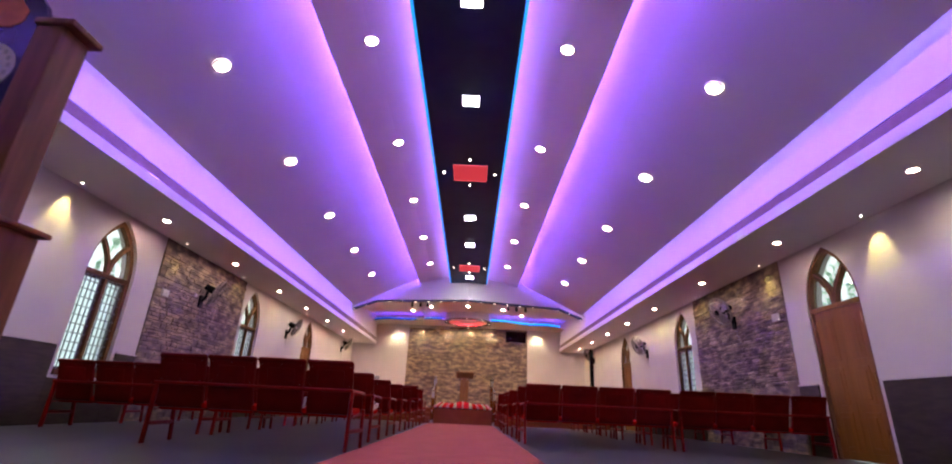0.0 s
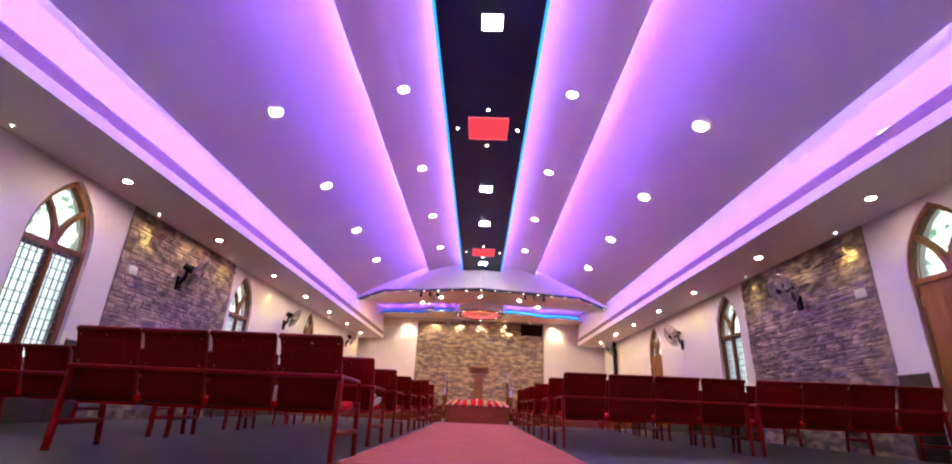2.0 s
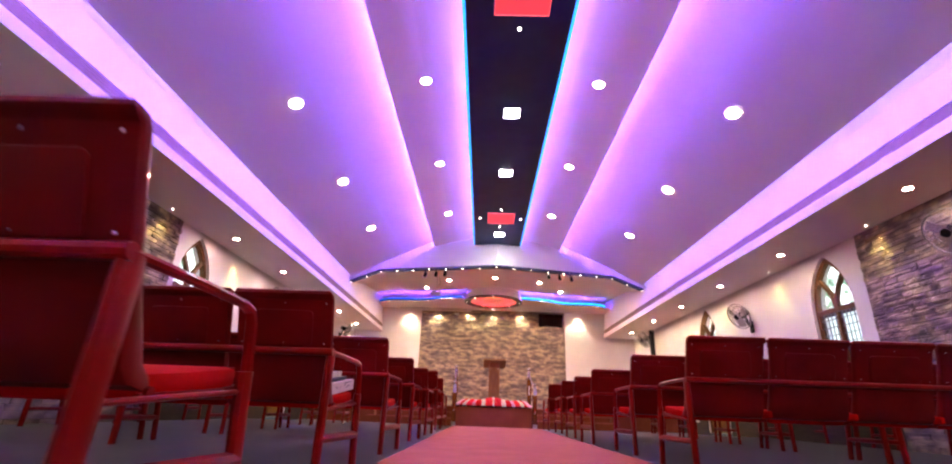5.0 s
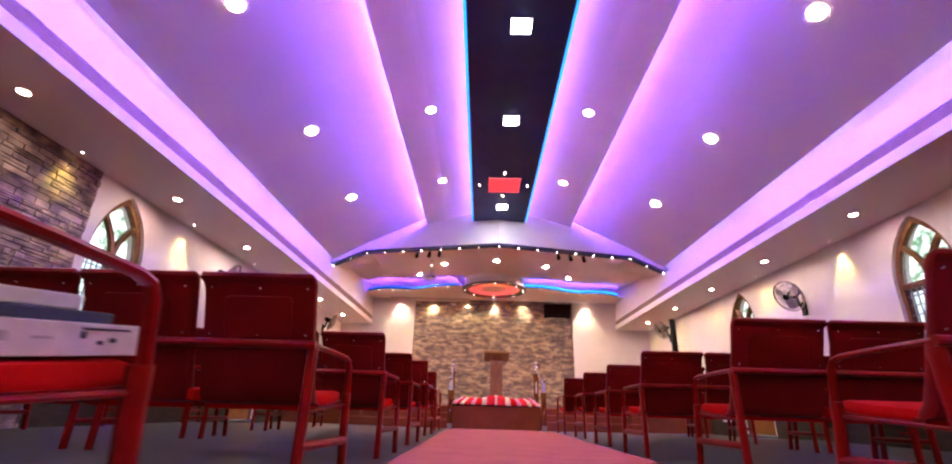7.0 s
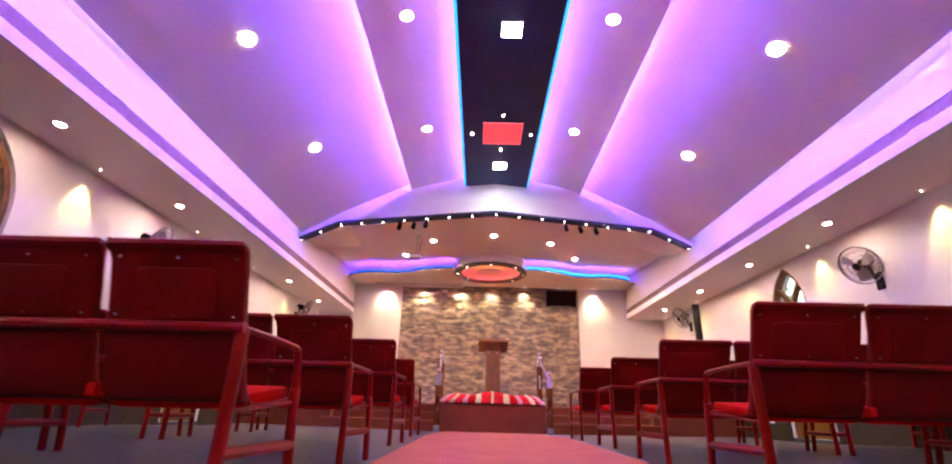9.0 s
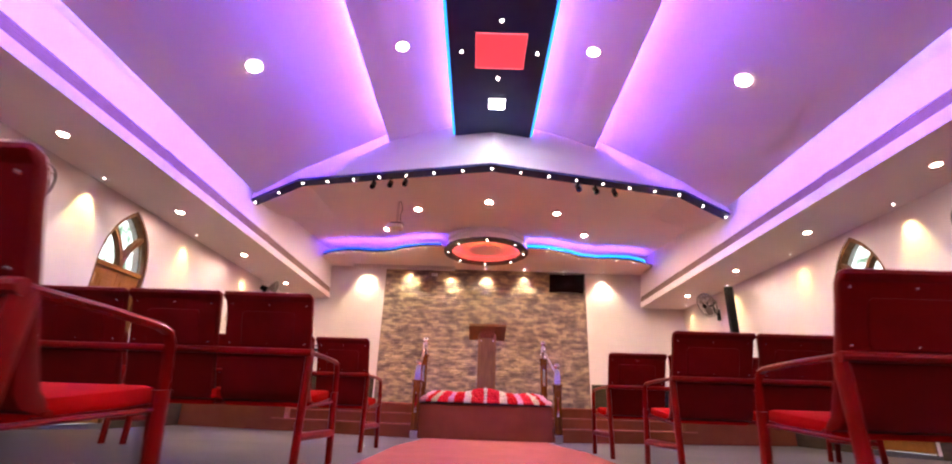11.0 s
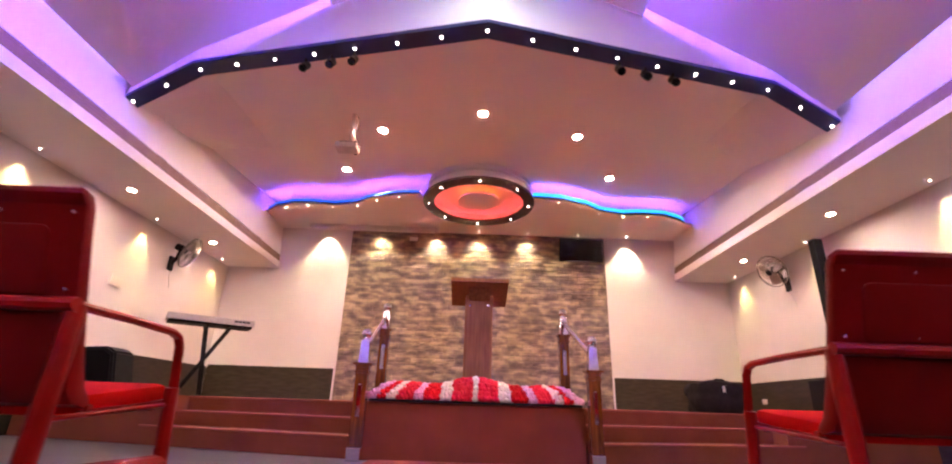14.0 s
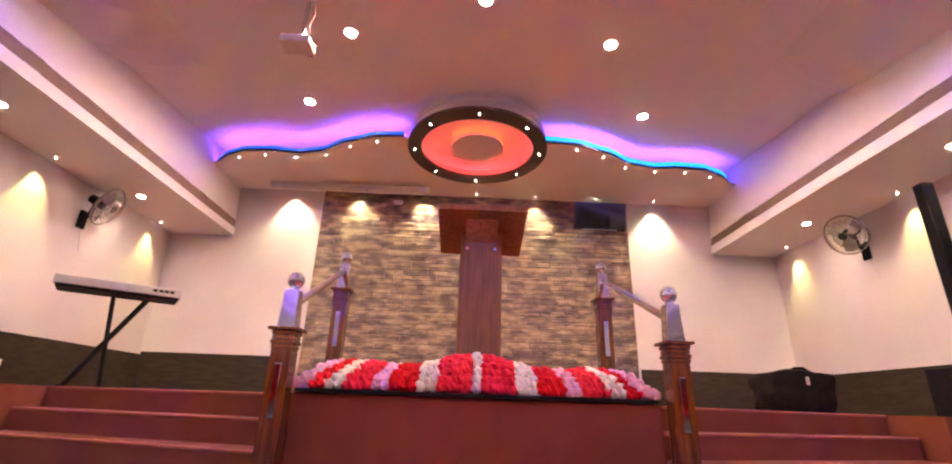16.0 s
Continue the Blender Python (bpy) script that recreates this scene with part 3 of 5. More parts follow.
# wall washers: tiny recessed spots close to the walls, each with its beam
def washer(x, y, z, aim, watts, colour, size=62):
    small_lamp(x, y, z, name="wall_washer", label="tiny recessed wall-washer spot by the wall", group="wall washers", r=0.010)
    lamp = bpy.data.lights.new("washer_beam", "SPOT")
    lamp.energy, lamp.color, lamp.spot_size, lamp.spot_blend, lamp.shadow_soft_size = watts, colour, radians(size), 0.45, 0.02
    ob = new("washer_beam", lamp)
    ob.matrix_world = look((x, y, z - 0.03), aim)


WASHERS = {-1: (-1.44, 0.94, 3.21, 5.71, 8.03, 10.35, 12.54, 14.72, 16.9, 19.03), 1: (-1.44, 0.94, 3.1, 5.42, 7.93, 10.43, 12.6, 14.74, 16.9, 19.03)}
for s in (-1, 1):
    w = SIDE[s]
    for y in WASHERS[s]:
        washer(s * (w - 0.14), y, SOFFIT, (s * (w - 0.02), y, SOFFIT - 0.8), 80, (1.0, 0.80, 0.25), 56)
for x in (-3.15, -2.0, -0.86, 0.03, 1.08, 2.15, 3.2):
    washer(x, BACK - 0.16, 4.012, (x, BACK - 0.08, 3.2), 190, (1.0, 0.88, 0.50), 76)

# lamps set into the dark strip of the stage gable
for i in range(19):
    k = -9 + i
    x = 0.46 * k if abs(k) <= 7 else math.copysign(3.22 + 0.45 * (abs(k) - 7), k)
    small_lamp(x, beam_y(x) + 0.105, 3.97 - 0.29 * max(abs(x) - 3.25, 0), label="tiny bright lamp in the dark gable strip", group="gable lamps", r=0.0145)
for s in (-1, 1):
    for x in (1.45, 1.88, 2.3, 2.8, 3.26, 3.72):
        small_lamp(s * x, wave_y(x) + 0.127, 4.012, label="tiny bright lamp along the wavy ceiling edge", group="wave lamps", r=0.0075)

# led lines on the wavy edge
for s, line_mat, top in ((-1, LED_BLUE, 0.04), (1, LED_AZURE, 0.062)):
    pts = [(x, y) for x, y in wave if 0.95 <= s * x <= 4.15]
    for mat, z, back, r, label in ((line_mat, 4.055, -0.002, 0.012, "blue led line along the wavy ceiling edge"), (LED_WAVE, 4.07, 0.04, 0.012, "violet led line hidden behind the wavy edge")):
        bm = bmesh.new()
        if mat is line_mat:
            bar = [[bm.verts.new((x, y + o, z + h)) for x, y in pts] for o, h in ((0.0, -0.008), (0.0, top), (0.008, top), (0.008, -0.008))]
            for i in range(4):
                for k in range(len(pts) - 1):
                    bm.faces.new((bar[i][k], bar[i][k + 1], bar[(i + 1) % 4][k + 1], bar[(i + 1) % 4][k]))
        else:
            add_tube(bm, [(x, y + back, z) for x, y in pts], r, seg=6)
        tagged(finish("led_strip", bm, mat), label, "led strip")
    bm = bmesh.new()
    vs = [[bm.verts.new((x, y - 0.012, z)) for x, y in pts] for z in (4.006, 4.045)]
    for i in range(len(pts) - 1):
        bm.faces.new((vs[0][i], vs[0][i + 1], vs[1][i + 1], vs[1][i]))
    r = bmesh.ops.extrude_face_region(bm, geom=bm.faces[:])
    bmesh.ops.translate(bm, vec=(0, 0.01, 0), verts=[g for g in r["geom"] if isinstance(g, bmesh.types.BMVert)])
    tagged(finish("trim", bm, EDGEBLUE), "dark blue edging of the wavy ceiling", "edging", kind="structure")


# ---- oval medallion over the stage ----
def oval_ring(bm, rx, ry, rx2, ry2, z0, z1, n=64):
    """A flat ring of oval outline between two heights."""
    loops = []
    for a, b, z in ((rx, ry, z0), (rx, ry, z1), (rx2, ry2, z1), (rx2, ry2, z0)):
        loops.append([bm.verts.new((a * math.cos(2 * math.pi * k / n), b * math.sin(2 * math.pi * k / n), z)) for k in range(n)])
    for i in range(4):
        a, b = loops[i], loops[(i + 1) % 4]
        for k in range(n):
            bm.faces.new((a[k], a[(k + 1) % n], b[(k + 1) % n], b[k]))


med = thing("ceiling_medallion", "oval dropped medallion with dark rim and red glow", "ceiling medallion", at=(0.0, 17.77, 0))
bm = bmesh.new()
oval_ring(bm, 1, 1.065, 0.805, 0.819, 3.93, 3.965)
part("rim", bm, BROWNBLACK, med, "dark brown oval rim", smooth=True)
bm = bmesh.new()
oval_ring(bm, 0.93, 0.978, 0.9, 0.946, 3.966, 4.32)
part("side_band", bm, CEIL, med, smooth=True)
bm = bmesh.new()
oval_ring(bm, 0.97, 1.034, 0.01, 0.01, 4.12, 4.134)
part("recess", bm, CEIL, med, "white recess lit red")
bm = bmesh.new()
oval_ring(bm, 0.37, 0.366, 0.01, 0.01, 3.985, 4.015)
part("centre_disc", bm, CEIL, med, "white oval centre disc", smooth=True)
bm = bmesh.new()
oval_ring(bm, 0.92, 0.954, 0.9, 0.938, 3.972, 3.99)
part("red_led", bm, LED_RECESS, med, "red led ring", smooth=True)
bm = bmesh.new()
oval_ring(bm, 0.31, 0.318, 0.29, 0.302, 4.02, 4.035)
part("amber_led", bm, LED_AMBER, med, "amber led ring", smooth=True)
for k in range(8):
    a = math.pi / 4 * k + math.pi / 2
    bm = bmesh.new()
    add_cyl(bm, (0.9 * math.cos(a), 0.942 * math.sin(a), 3.92), (0.9 * math.cos(a), 0.942 * math.sin(a), 3.934), 0.011, 0.013, seg=12)
    part("lamp", bm, LAMP_DOT, med)


# ---- doors and windows ----
def ring_mesh(bm, outer, inner, c, x0, x1):
    """A frame between two outlines of equal count, from x0 to x1."""
    n = len(outer)
    vo = [[bm.verts.new((x, c + u, z)) for u, z in outer] for x in (x0, x1)]
    vi = [[bm.verts.new((x, c + u, z)) for u, z in inner] for x in (x0, x1)]
    for i in range(n - 1):
        for a, b in ((vo[0], vi[0]), (vi[1], vo[1]), (vo[1], vo[0]), (vi[0], vi[1])):
            bm.faces.new((a[i], a[i + 1], b[i + 1], b[i]))
    for k in (0, -1):
        bm.faces.new((vo[0][k], vi[0][k], vi[1][k], vo[1][k]))


def bar_path(bm, pts, width, x0, x1):
    """A flat bar of rectangular section along points (y, z), between x0 and x1."""
    left, right = [], []
    for i, p in enumerate(pts):
        a, b = Vector(pts[max(i - 1, 0)]), Vector(pts[min(i + 1, len(pts) - 1)])
        d = (b - a).normalized()
        q = Vector((-d.y, d.x)) * width / 2
        left.append(Vector(p) + q)
        right.append(Vector(p) - q)
    rows = [[bm.verts.new((x, v.x, v.y)) for v in side] for x in (x0, x1) for side in (left, right)]
    for a, b in ((0, 1), (1, 3), (3, 2), (2, 0)):
        for i in range(len(pts) - 1):
            bm.faces.new((rows[a][i], rows[a][i + 1], rows[b][i + 1], rows[b][i]))
    for k in (0, -1):
        bm.faces.new((rows[0][k], rows[1][k], rows[3][k], rows[2][k]))


def tracery(parent, s, c, half, x0, x1, wood):
    """Two small arches that spring from a middle mullion under the pointed head."""
    for k in (-1, 1):
        bm = bmesh.new()
        pts = [(c + k * (0.012 + (half * 0.66) * (i / 12) ** 1.7), 2.12 + 0.56 * (i / 12) ** 0.9) for i in range(13)]
        bar_path(bm, pts, 0.06, x0 - s * 0.004 * (k > 0), x1)
        part("tracery_bar", bm, wood, parent)


def glass_pane(parent, outline, c, x):
    bm = bmesh.new()
    extrude_poly(bm, [(x, c + u, z) for u, z in outline], (0.005, 0, 0))
    ob = part("pane", bm, GLASS, parent, "clear glass")
    ob.visible_shadow = False
    return ob


def window(index, s, c, half, sill):
    w = SIDE[s]
    t = tagged(new("window_%d" % index), "pointed-arch brown wooden window with iron bars", "window", "arched windows", "structure")
    outer, inner = arch_outline(half - 0.002, sill, SPRING, APEX - 0.01), arch_outline(half - 0.065, sill + 0.07, SPRING, APEX - 0.11)
    xa, xb = s * (w + 0.05), s * (w + 0.13)
    bm = bmesh.new()
    ring_mesh(bm, outer, inner, c, xa, xb)
    part("window_frame", bm, WINWOOD, t)
    box_part("window_sill", (s * (w - 0.03), xb, c - half + 0.003, c + half - 0.003, sill, sill + 0.07), WINWOOD, t, bevel=0.006)
    box_part("transom", (xa - s * 0.01, xb, c - half + 0.06, c + half - 0.06, 2.05, 2.12), WINWOOD, t, bevel=0.006)
    box_part("mullion", (xa, xb, c - 0.03, c + 0.03, sill + 0.07, 2.04), WINWOOD, t, bevel=0.006)
    tracery(t, s, c, half, xa + s * 0.01, xb - s * 0.01, WINWOOD)
    for k in (-1, 1):
        for j in range(4):
            y = c + k * (0.085 + 0.085 * j)
            bm = bmesh.new()
            add_cyl(bm, (xa + s * 0.03, y, sill + 0.07), (xa + s * 0.03, y, 2.04), 0.009, seg=8)
            part("bar", bm, IRON, t, "grey iron bar")
        a, b = c + k * 0.032, c + k * (half - 0.067)
        bm = bmesh.new()
        xc = s * (w + 0.085)
        for y0, y1, z0, z1 in ((a, a + k * 0.026, sill + 0.07, 2.04), (b - k * 0.026, b, sill + 0.07, 2.04), (a + k * 0.026, b - k * 0.026, sill + 0.07, sill + 0.11), (a + k * 0.026, b - k * 0.026, 2.0, 2.04)):
            add_box(bm, xc, xc + s * 0.035, y0, y1, z0, z1)
        part("casement_frame", bm, BROWNBLACK, t, "dark brown casement frame")
        for z in [sill + 0.2 + 0.125 * i for i in range(10)]:
            box_part("cross_bar", (xa + s * 0.02, xa + s * 0.038, c + k * 0.045, c + k * (half - 0.065), z - 0.006, z + 0.006), IRON, t)
        bm = bmesh.new()
        extrude_poly(bm, [(s * (w + 0.10), c + k * 0.045, sill + 0.07), (s * (w + 0.10), c + k * (half - 0.07), sill + 0.07), (s * (w + 0.10), c + k * (half - 0.07), 2.04), (s * (w + 0.10), c + k * 0.045, 2.04)], (s * 0.006, 0, 0))
        ob = part("pane", bm, FROST, t, "frosted glass")
        ob.visible_shadow = False
    glass_pane(t, arch_outline(half - 0.075, 2.13, 2.14, APEX - 0.12), c, s * (w + 0.10))


def door(index, s, c, half):
    w = SIDE[s]
    t = tagged(new("door_%d" % index), "closed teak panelled door under a glazed pointed arch", "door", "arched doors", "structure")
    outer, inner = arch_outline(half - 0.002, 0, SPRING, APEX - 0.01), arch_outline(half - 0.045, 0.0, SPRING, APEX - 0.08)
    xa, xb = s * (w + 0.015), s * (w + 0.13)
    bm = bmesh.new()
    ring_mesh(bm, outer, inner, c, xa, xb)
    part("door_frame", bm, WINWOOD, t)
    box_part("transom", (xa, xb, c - half + 0.06, c + half - 0.06, 2.05, 2.12), TEAK, t, bevel=0.006)
    tracery(t, s, c, half, xa + s * 0.02, xb - s * 0.01, WINWOOD)
    glass_pane(t, arch_outline(half - 0.06, 2.12, 2.13, APEX - 0.1), c, s * (w + 0.09))
    for k in (-1, 1):
        bm = bmesh.new()
        a, b = c + k * 0.003, c + k * (half - 0.063)
        add_box(bm, s * (w + 0.045), s * (w + 0.08), a, b, 0.01, 2.05)
        mid = (a + b) / 2
        for z0, z1 in ((0.12, 0.62), (0.72, 1.22), (1.32, 1.93)):
            add_box(bm, s * (w + 0.036), s * (w + 0.05), mid - 0.13, mid + 0.13, z0, z1, bevel=0.008)
            add_box(bm, s * (w + 0.028), s * (w + 0.05), mid - 0.075, mid + 0.075, z0 + 0.06, z1 - 0.06, bevel=0.008)
        leaf = part("leaf", bm, TEAK, t)
        for z in (0.35, 1.05, 1.85):
            bm = bmesh.new()
            add_cyl(bm, (s * (w + 0.032), b - k * 0.012, z - 0.07), (s * (w + 0.032), b - k * 0.012, z + 0.07), 0.010)
            part("hinge", bm, BRASS, leaf, "brass hinge")


for i, (s, n) in enumerate(((-1, 0), (-1, 1), (1, 1))):
    window(i + 1, s, *OPEN[s][n])
for i, (s, n) in enumerate(((1, 0), (1, 2), (-1, 2))):
    door(i + 1, s, *OPEN[s][n][:2])

# daylight and greenery outside, far behind the panes
for s in (-1, 1):
    bm = bmesh.new()
    add_box(bm, s * 9.0, s * 9.1, -8, 30, -1, 9)
    tagged(finish("backdrop", bm, OUTSIDE), "bright hazy greenery outside the windows", "backdrop", kind="structure")
bm = bmesh.new()
add_box(bm, -60, 60, -60, 80, -0.35, -0.25)
tagged(finish("ground", bm, DIRT), "bare earth outside the building", "ground", kind="structure")


# ---- rows of linked armchairs ----
def bench(pitch):
    """Four linked seats on two red frames with arms at the ends; origin on the floor under the rear legs, front towards +y."""
    t = thing("linked_chairs", "row of four linked red armchairs on glossy red metal frames", "chair", "linked chairs in rows")
    width = 4 * pitch
    for k in range(4):
        x0 = k * pitch + 0.014
        x1 = x0 + pitch - 0.046
        mid, half = (x0 + x1) / 2, (x1 - x0) / 2

        def flare(z, side, k=k, half=half):
            """Towards a neighbour the shell spreads at its top; at the row's ends its corner is rounded."""
            if (k == 0 and side < 0) or (k == 3 and side > 0):
                return half - 0.026 * (1 - math.sqrt(1 - min(max((z - 0.832) / 0.034, 0.0), 1.0) ** 2))
            return half + 0.017 * min(max((z - 0.775) / 0.06, 0.0), 1.0) ** 2 - 0.010 * min(max((z - 0.845) / 0.017, 0.0), 1.0) ** 2
        # backrest: one padded shell, leaning back, curling over at the top and under at the foot
        prof = [(0.070, 0.332), (0.014, 0.345), (-0.011, 0.375), (-0.032, 0.45), (-0.058, 0.55), (-0.084, 0.65), (-0.106, 0.73), (-0.124, 0.795), (-0.131, 0.818),
                (-0.144, 0.828), (-0.152, 0.842), (-0.150, 0.856), (-0.138, 0.864), (-0.120, 0.862), (-0.104, 0.85), (-0.092, 0.82),
                (-0.070, 0.735), (-0.044, 0.65), (0.005, 0.5), (0.05, 0.385), (0.083, 0.353)]
        bm = bmesh.new()
        sections = []
        for u, inset in ((-1.0, 0.012), (-0.985, 0.003), (-0.95, 0.0), (-0.4, -0.002), (0.0, -0.003), (0.4, -0.002), (0.95, 0.0), (0.985, 0.003), (1.0, 0.012)):
            ring = []
            for i, (y, z) in enumerate(prof):
                back_side = i < 12
                ring.append(bm.verts.new((mid + u * flare(z, u), y + (inset if back_side else -inset), z - (0.25 * inset if z > 0.84 else 0.0))))
            sections.append(ring)
        for p, q in zip(sections, sections[1:]):
            for i in range(len(prof)):
                j = (i + 1) % len(prof)
                bm.faces.new((p[i], p[j], q[j], q[i]))
        bm.faces.new(sections[0][::-1])
        bm.faces.new(sections[-1])
        back = part("backrest", bm, BACKVINYL, t, smooth=True)
        # pressed rounded panel on the rear of the shell
        bm = bmesh.new()
        w, h, r = half - 0.085, 0.085, 0.022
        corner = [(sx * (w - r) + r * math.cos(a), sz * (h - r) + r * math.sin(a))
                  for sx, sz, start in ((1, 1, 0), (-1, 1, 1), (-1, -1, 2), (1, -1, 3)) for a in [math.pi / 2 * (start + i / 4) for i in range(5)]]
        loops = []
        for shrink, out in ((1.0, 0.006), (1.0, 0.001), (0.985, -0.002), (0.955, -0.003)):
            loops.append([bm.verts.new((mid + u * shrink, -0.098 + out - 0.285 * v * shrink, 0.682 + v * (1 - (1 - shrink) * 1.7))) for u, v in corner])
        for p, q in zip(loops, loops[1:]):
            for i in range(len(corner)):
                j = (i + 1) % len(corner)
                bm.faces.new((p[i], p[j], q[j], q[i]))
        bm.faces.new(loops[-1])
        bm.faces.new(loops[0][::-1])
        part("rear_panel", bm, BACKVINYL, back, smooth=True)
        for z, ry in ((0.80, -0.1265), (0.612, -0.076)):
            for xs in (x0 + 0.03, mid, x1 - 0.03):
                bm = bmesh.new()
                add_ball(bm, (xs, ry, z), 0.0055, seg=8)
                part("rivet", bm, CHROME, back)
        bm = bmesh.new()
        add_box(bm, x0, x1, 0.045, 0.40, 0.352, 0.41, bevel=0.022)
        for v in bm.verts:
            v.co.z += 0.113 * (v.co.y - 0.39)
            if v.co.z > 0.4:
                v.co.z += 0.006 * (1 - abs((v.co.x - mid) / 0.24) ** 2)
        seat = part("seat", bm, VELVET, t, "bright red padded seat", smooth=True)
        # thin shell under the cushion, its rim a little proud
        bm = bmesh.new()
        extrude_poly(bm, [(x0 - 0.002, y, z) for y, z in ((0.05, 0.322), (0.2, 0.326), (0.33, 0.341), (0.405, 0.360), (0.407, 0.368), (0.39, 0.364), (0.3, 0.352), (0.05, 0.332))], (x1 - x0 + 0.004, 0, 0))
        part("seat_pan", bm, FRAME, seat, "glossy red shell under the cushion")
        if k:
            box_part("link_bracket", (x0 - 0.034, x0 - 0.004, -0.03, 0.04, 0.345, 0.392), VELVET, t, bevel=0.01)
    # end frames: the rear legs stand at the shells' edges, the arms spread a little towards the front
    for xr, xf in ((0.010, -0.022), (width - 0.030, width + 0.002)):
        bm = bmesh.new()
        add_tube(bm, [(xr, -0.076, 0), (xr, -0.070, 0.26), (xr, -0.062, 0.575)], 0.031, seg=10, flat=0.6)
        part("rear_leg", bm, FRAME, t, smooth=True)
        bm = bmesh.new()
        add_tube(bm, [(xf, 0.417, 0), (xf, 0.373, 0.3), (xf, 0.364, 0.4)], 0.027, seg=10, flat=0.68)
        part("front_leg", bm, FRAME, t, smooth=True)
        bm = bmesh.new()
        lean = (xf - xr) / 0.43
        add_tube(bm, [(xr + lean * (y + 0.085), y, z) for y, z in ((-0.085, 0.577), (0.132, 0.573), (0.298, 0.565), (0.331, 0.554), (0.349, 0.525), (0.369, 0.39))], 0.012, seg=8, flat=1.3)
        part("armrest", bm, FRAME, t, smooth=True)
        bm = bmesh.new()
        add_tube(bm, [(xr, -0.068, 0.185), (xf, 0.392, 0.185)], 0.021, seg=8)
        part("side_rail", bm, FRAME, t, smooth=True)
        bm = bmesh.new()
        add_tube(bm, [(xr, -0.056, 0.312), (xf, 0.371, 0.350)], 0.007, seg=8)
        part("seat_rail", bm, FRAME, t, smooth=True)
    for y, z, r, n in ((-0.083, 0.575, 0.019, "back_rail"), (0.075, 0.334, 0.013, "seat_beam"), (0.34, 0.343, 0.013, "seat_beam")):
        bm = bmesh.new()
        add_tube(bm, [(-0.006 if r > 0.017 else 0.006, y, z), (width - (0.014 if r > 0.017 else 0.026), y, z)], r, seg=10)
        part(n, bm, FRAME, t, smooth=True)
    return t


# each row: its place along the aisle, its end by the aisle, how high it stands on its frames and how wide its seats are spaced
LEFT_ROWS = ((2.30, -0.885, 0.953, 1), (3.68, -0.945, 0.93, 1), (5.09, -0.955, 0.925, 1), (6.60, -0.972, 0.934, 1), (7.89, -0.962, 0.941, 1), (9.57, -0.988, 1.055, 1.055), (11.12, -1.012, 1.03, 1))
RIGHT_ROWS = ((4.70, 0.988, 0.954), (5.90, 0.985, 0.967), (7.32, 0.945, 0.953), (8.56, 0.972, 0.956), (10.03, 1.022, 0.99), (11.32, 0.975, 1.0))


def row_place(x, y, height, turn=0.0, spread=1.0):
    return pose(x, y, 0, 0, 0, turn) @ Matrix.Diagonal((spread, 1, height, 1))


first, wide, outer = bench(0.475), bench(0.53), bench(0.53)
for i, (y, x, height, spread) in enumerate(LEFT_ROWS):
    if i:
        copy_thing(first, row_place(x - 1.9 * spread, y, height, 0.0, spread))
        copy_thing(first, row_place(x - 1.9 * spread - 2.03, y, height))
for i, (y, x, height) in enumerate(RIGHT_ROWS):
    if i:
        copy_thing(wide, row_place(x, y, height))
        copy_thing(outer, row_place(x + 2.185, y - 0.04, height, -0.5))
first.matrix_basis = row_place(LEFT_ROWS[0][1] - 1.9, LEFT_ROWS[0][0], LEFT_ROWS[0][2])
wide.matrix_basis = row_place(RIGHT_ROWS[0][1], RIGHT_ROWS[0][0], RIGHT_ROWS[0][2])
outer.matrix_basis = row_place(RIGHT_ROWS[0][1] + 2.185, RIGHT_ROWS[0][0] - 0.04, RIGHT_ROWS[0][2], -0.5)

# a narrow white strip in the gap between two seats of the first row
t = thing("cloth_strip", "narrow white strip between two red seats", "cloth")
bm = bmesh.new()
for i in range(3):
    add_box(bm, -1.382 + 0.003 * i, -1.360 - 0.002 * i, 2.292 + 0.006 * i, 2.296 + 0.006 * i, 0.345 + 0.008 * i, 0.475 - 0.012 * i, bevel=0.001)
part("strip_layer", bm, PAPER, t)
# boxes of papers left on one sloping seat
for dims, mat, name, label in (((-1.40, -1.02, -0.005, 0.425, 0.004, 0.058), PAPER, "carton", "white printed carton lying on a red seat"),
                               ((-1.375, -1.035, 0.0, 0.33, 0.059, 0.078), NAVY, "folder", "dark blue folder lying on a carton"),
                               ((-1.37, -1.045, 0.01, 0.27, 0.079, 0.104), PAPER, "paper_stack", "stack of white paper on a folder")):
    t = thing(name, label, name.replace("_", " "))
    t.matrix_basis = pose(0.03, 3.71, 0.344, 6.5, 0, 0)
    box_part("body", dims, mat, t, bevel=0.003)
    if name == "carton":
        for a, b, z, h in ((0.25, 0.355, 0.046, 0.004), (0.25, 0.257, 0.032, 0.012), (0.285, 0.297, 0.022, 0.007), (0.31, 0.326, 0.026, 0.008), (0.11, 0.126, 0.026, 0.014), (0.165, 0.197, 0.03, 0.004)):
            box_part("print_bar", (-1.0195, -1.018, a, b, z, z + h), NAVY if a > 0.24 else GREYPLASTIC, t, "dark printed bar")


# ---- flower-topped box before the stage ----
t = thing("altar_box", "low box covered in maroon carpet before the stage", "altar", at=(0, 14.31, 0))
box_part("body", (-0.955, 0.965, 0.0, 0.41, -FALL, 0.415), MAROON, t, bevel=0.012)
box_part("board", (-0.93, 0.935, -0.03, 0.40, 0.4155, 0.435), BLACK, t, "black board", bevel=0.004)

flowers = thing("flower_bank", "striped bank of red, pink and cream flower heads", "flowers", at=(0, 14.31, 0.435))


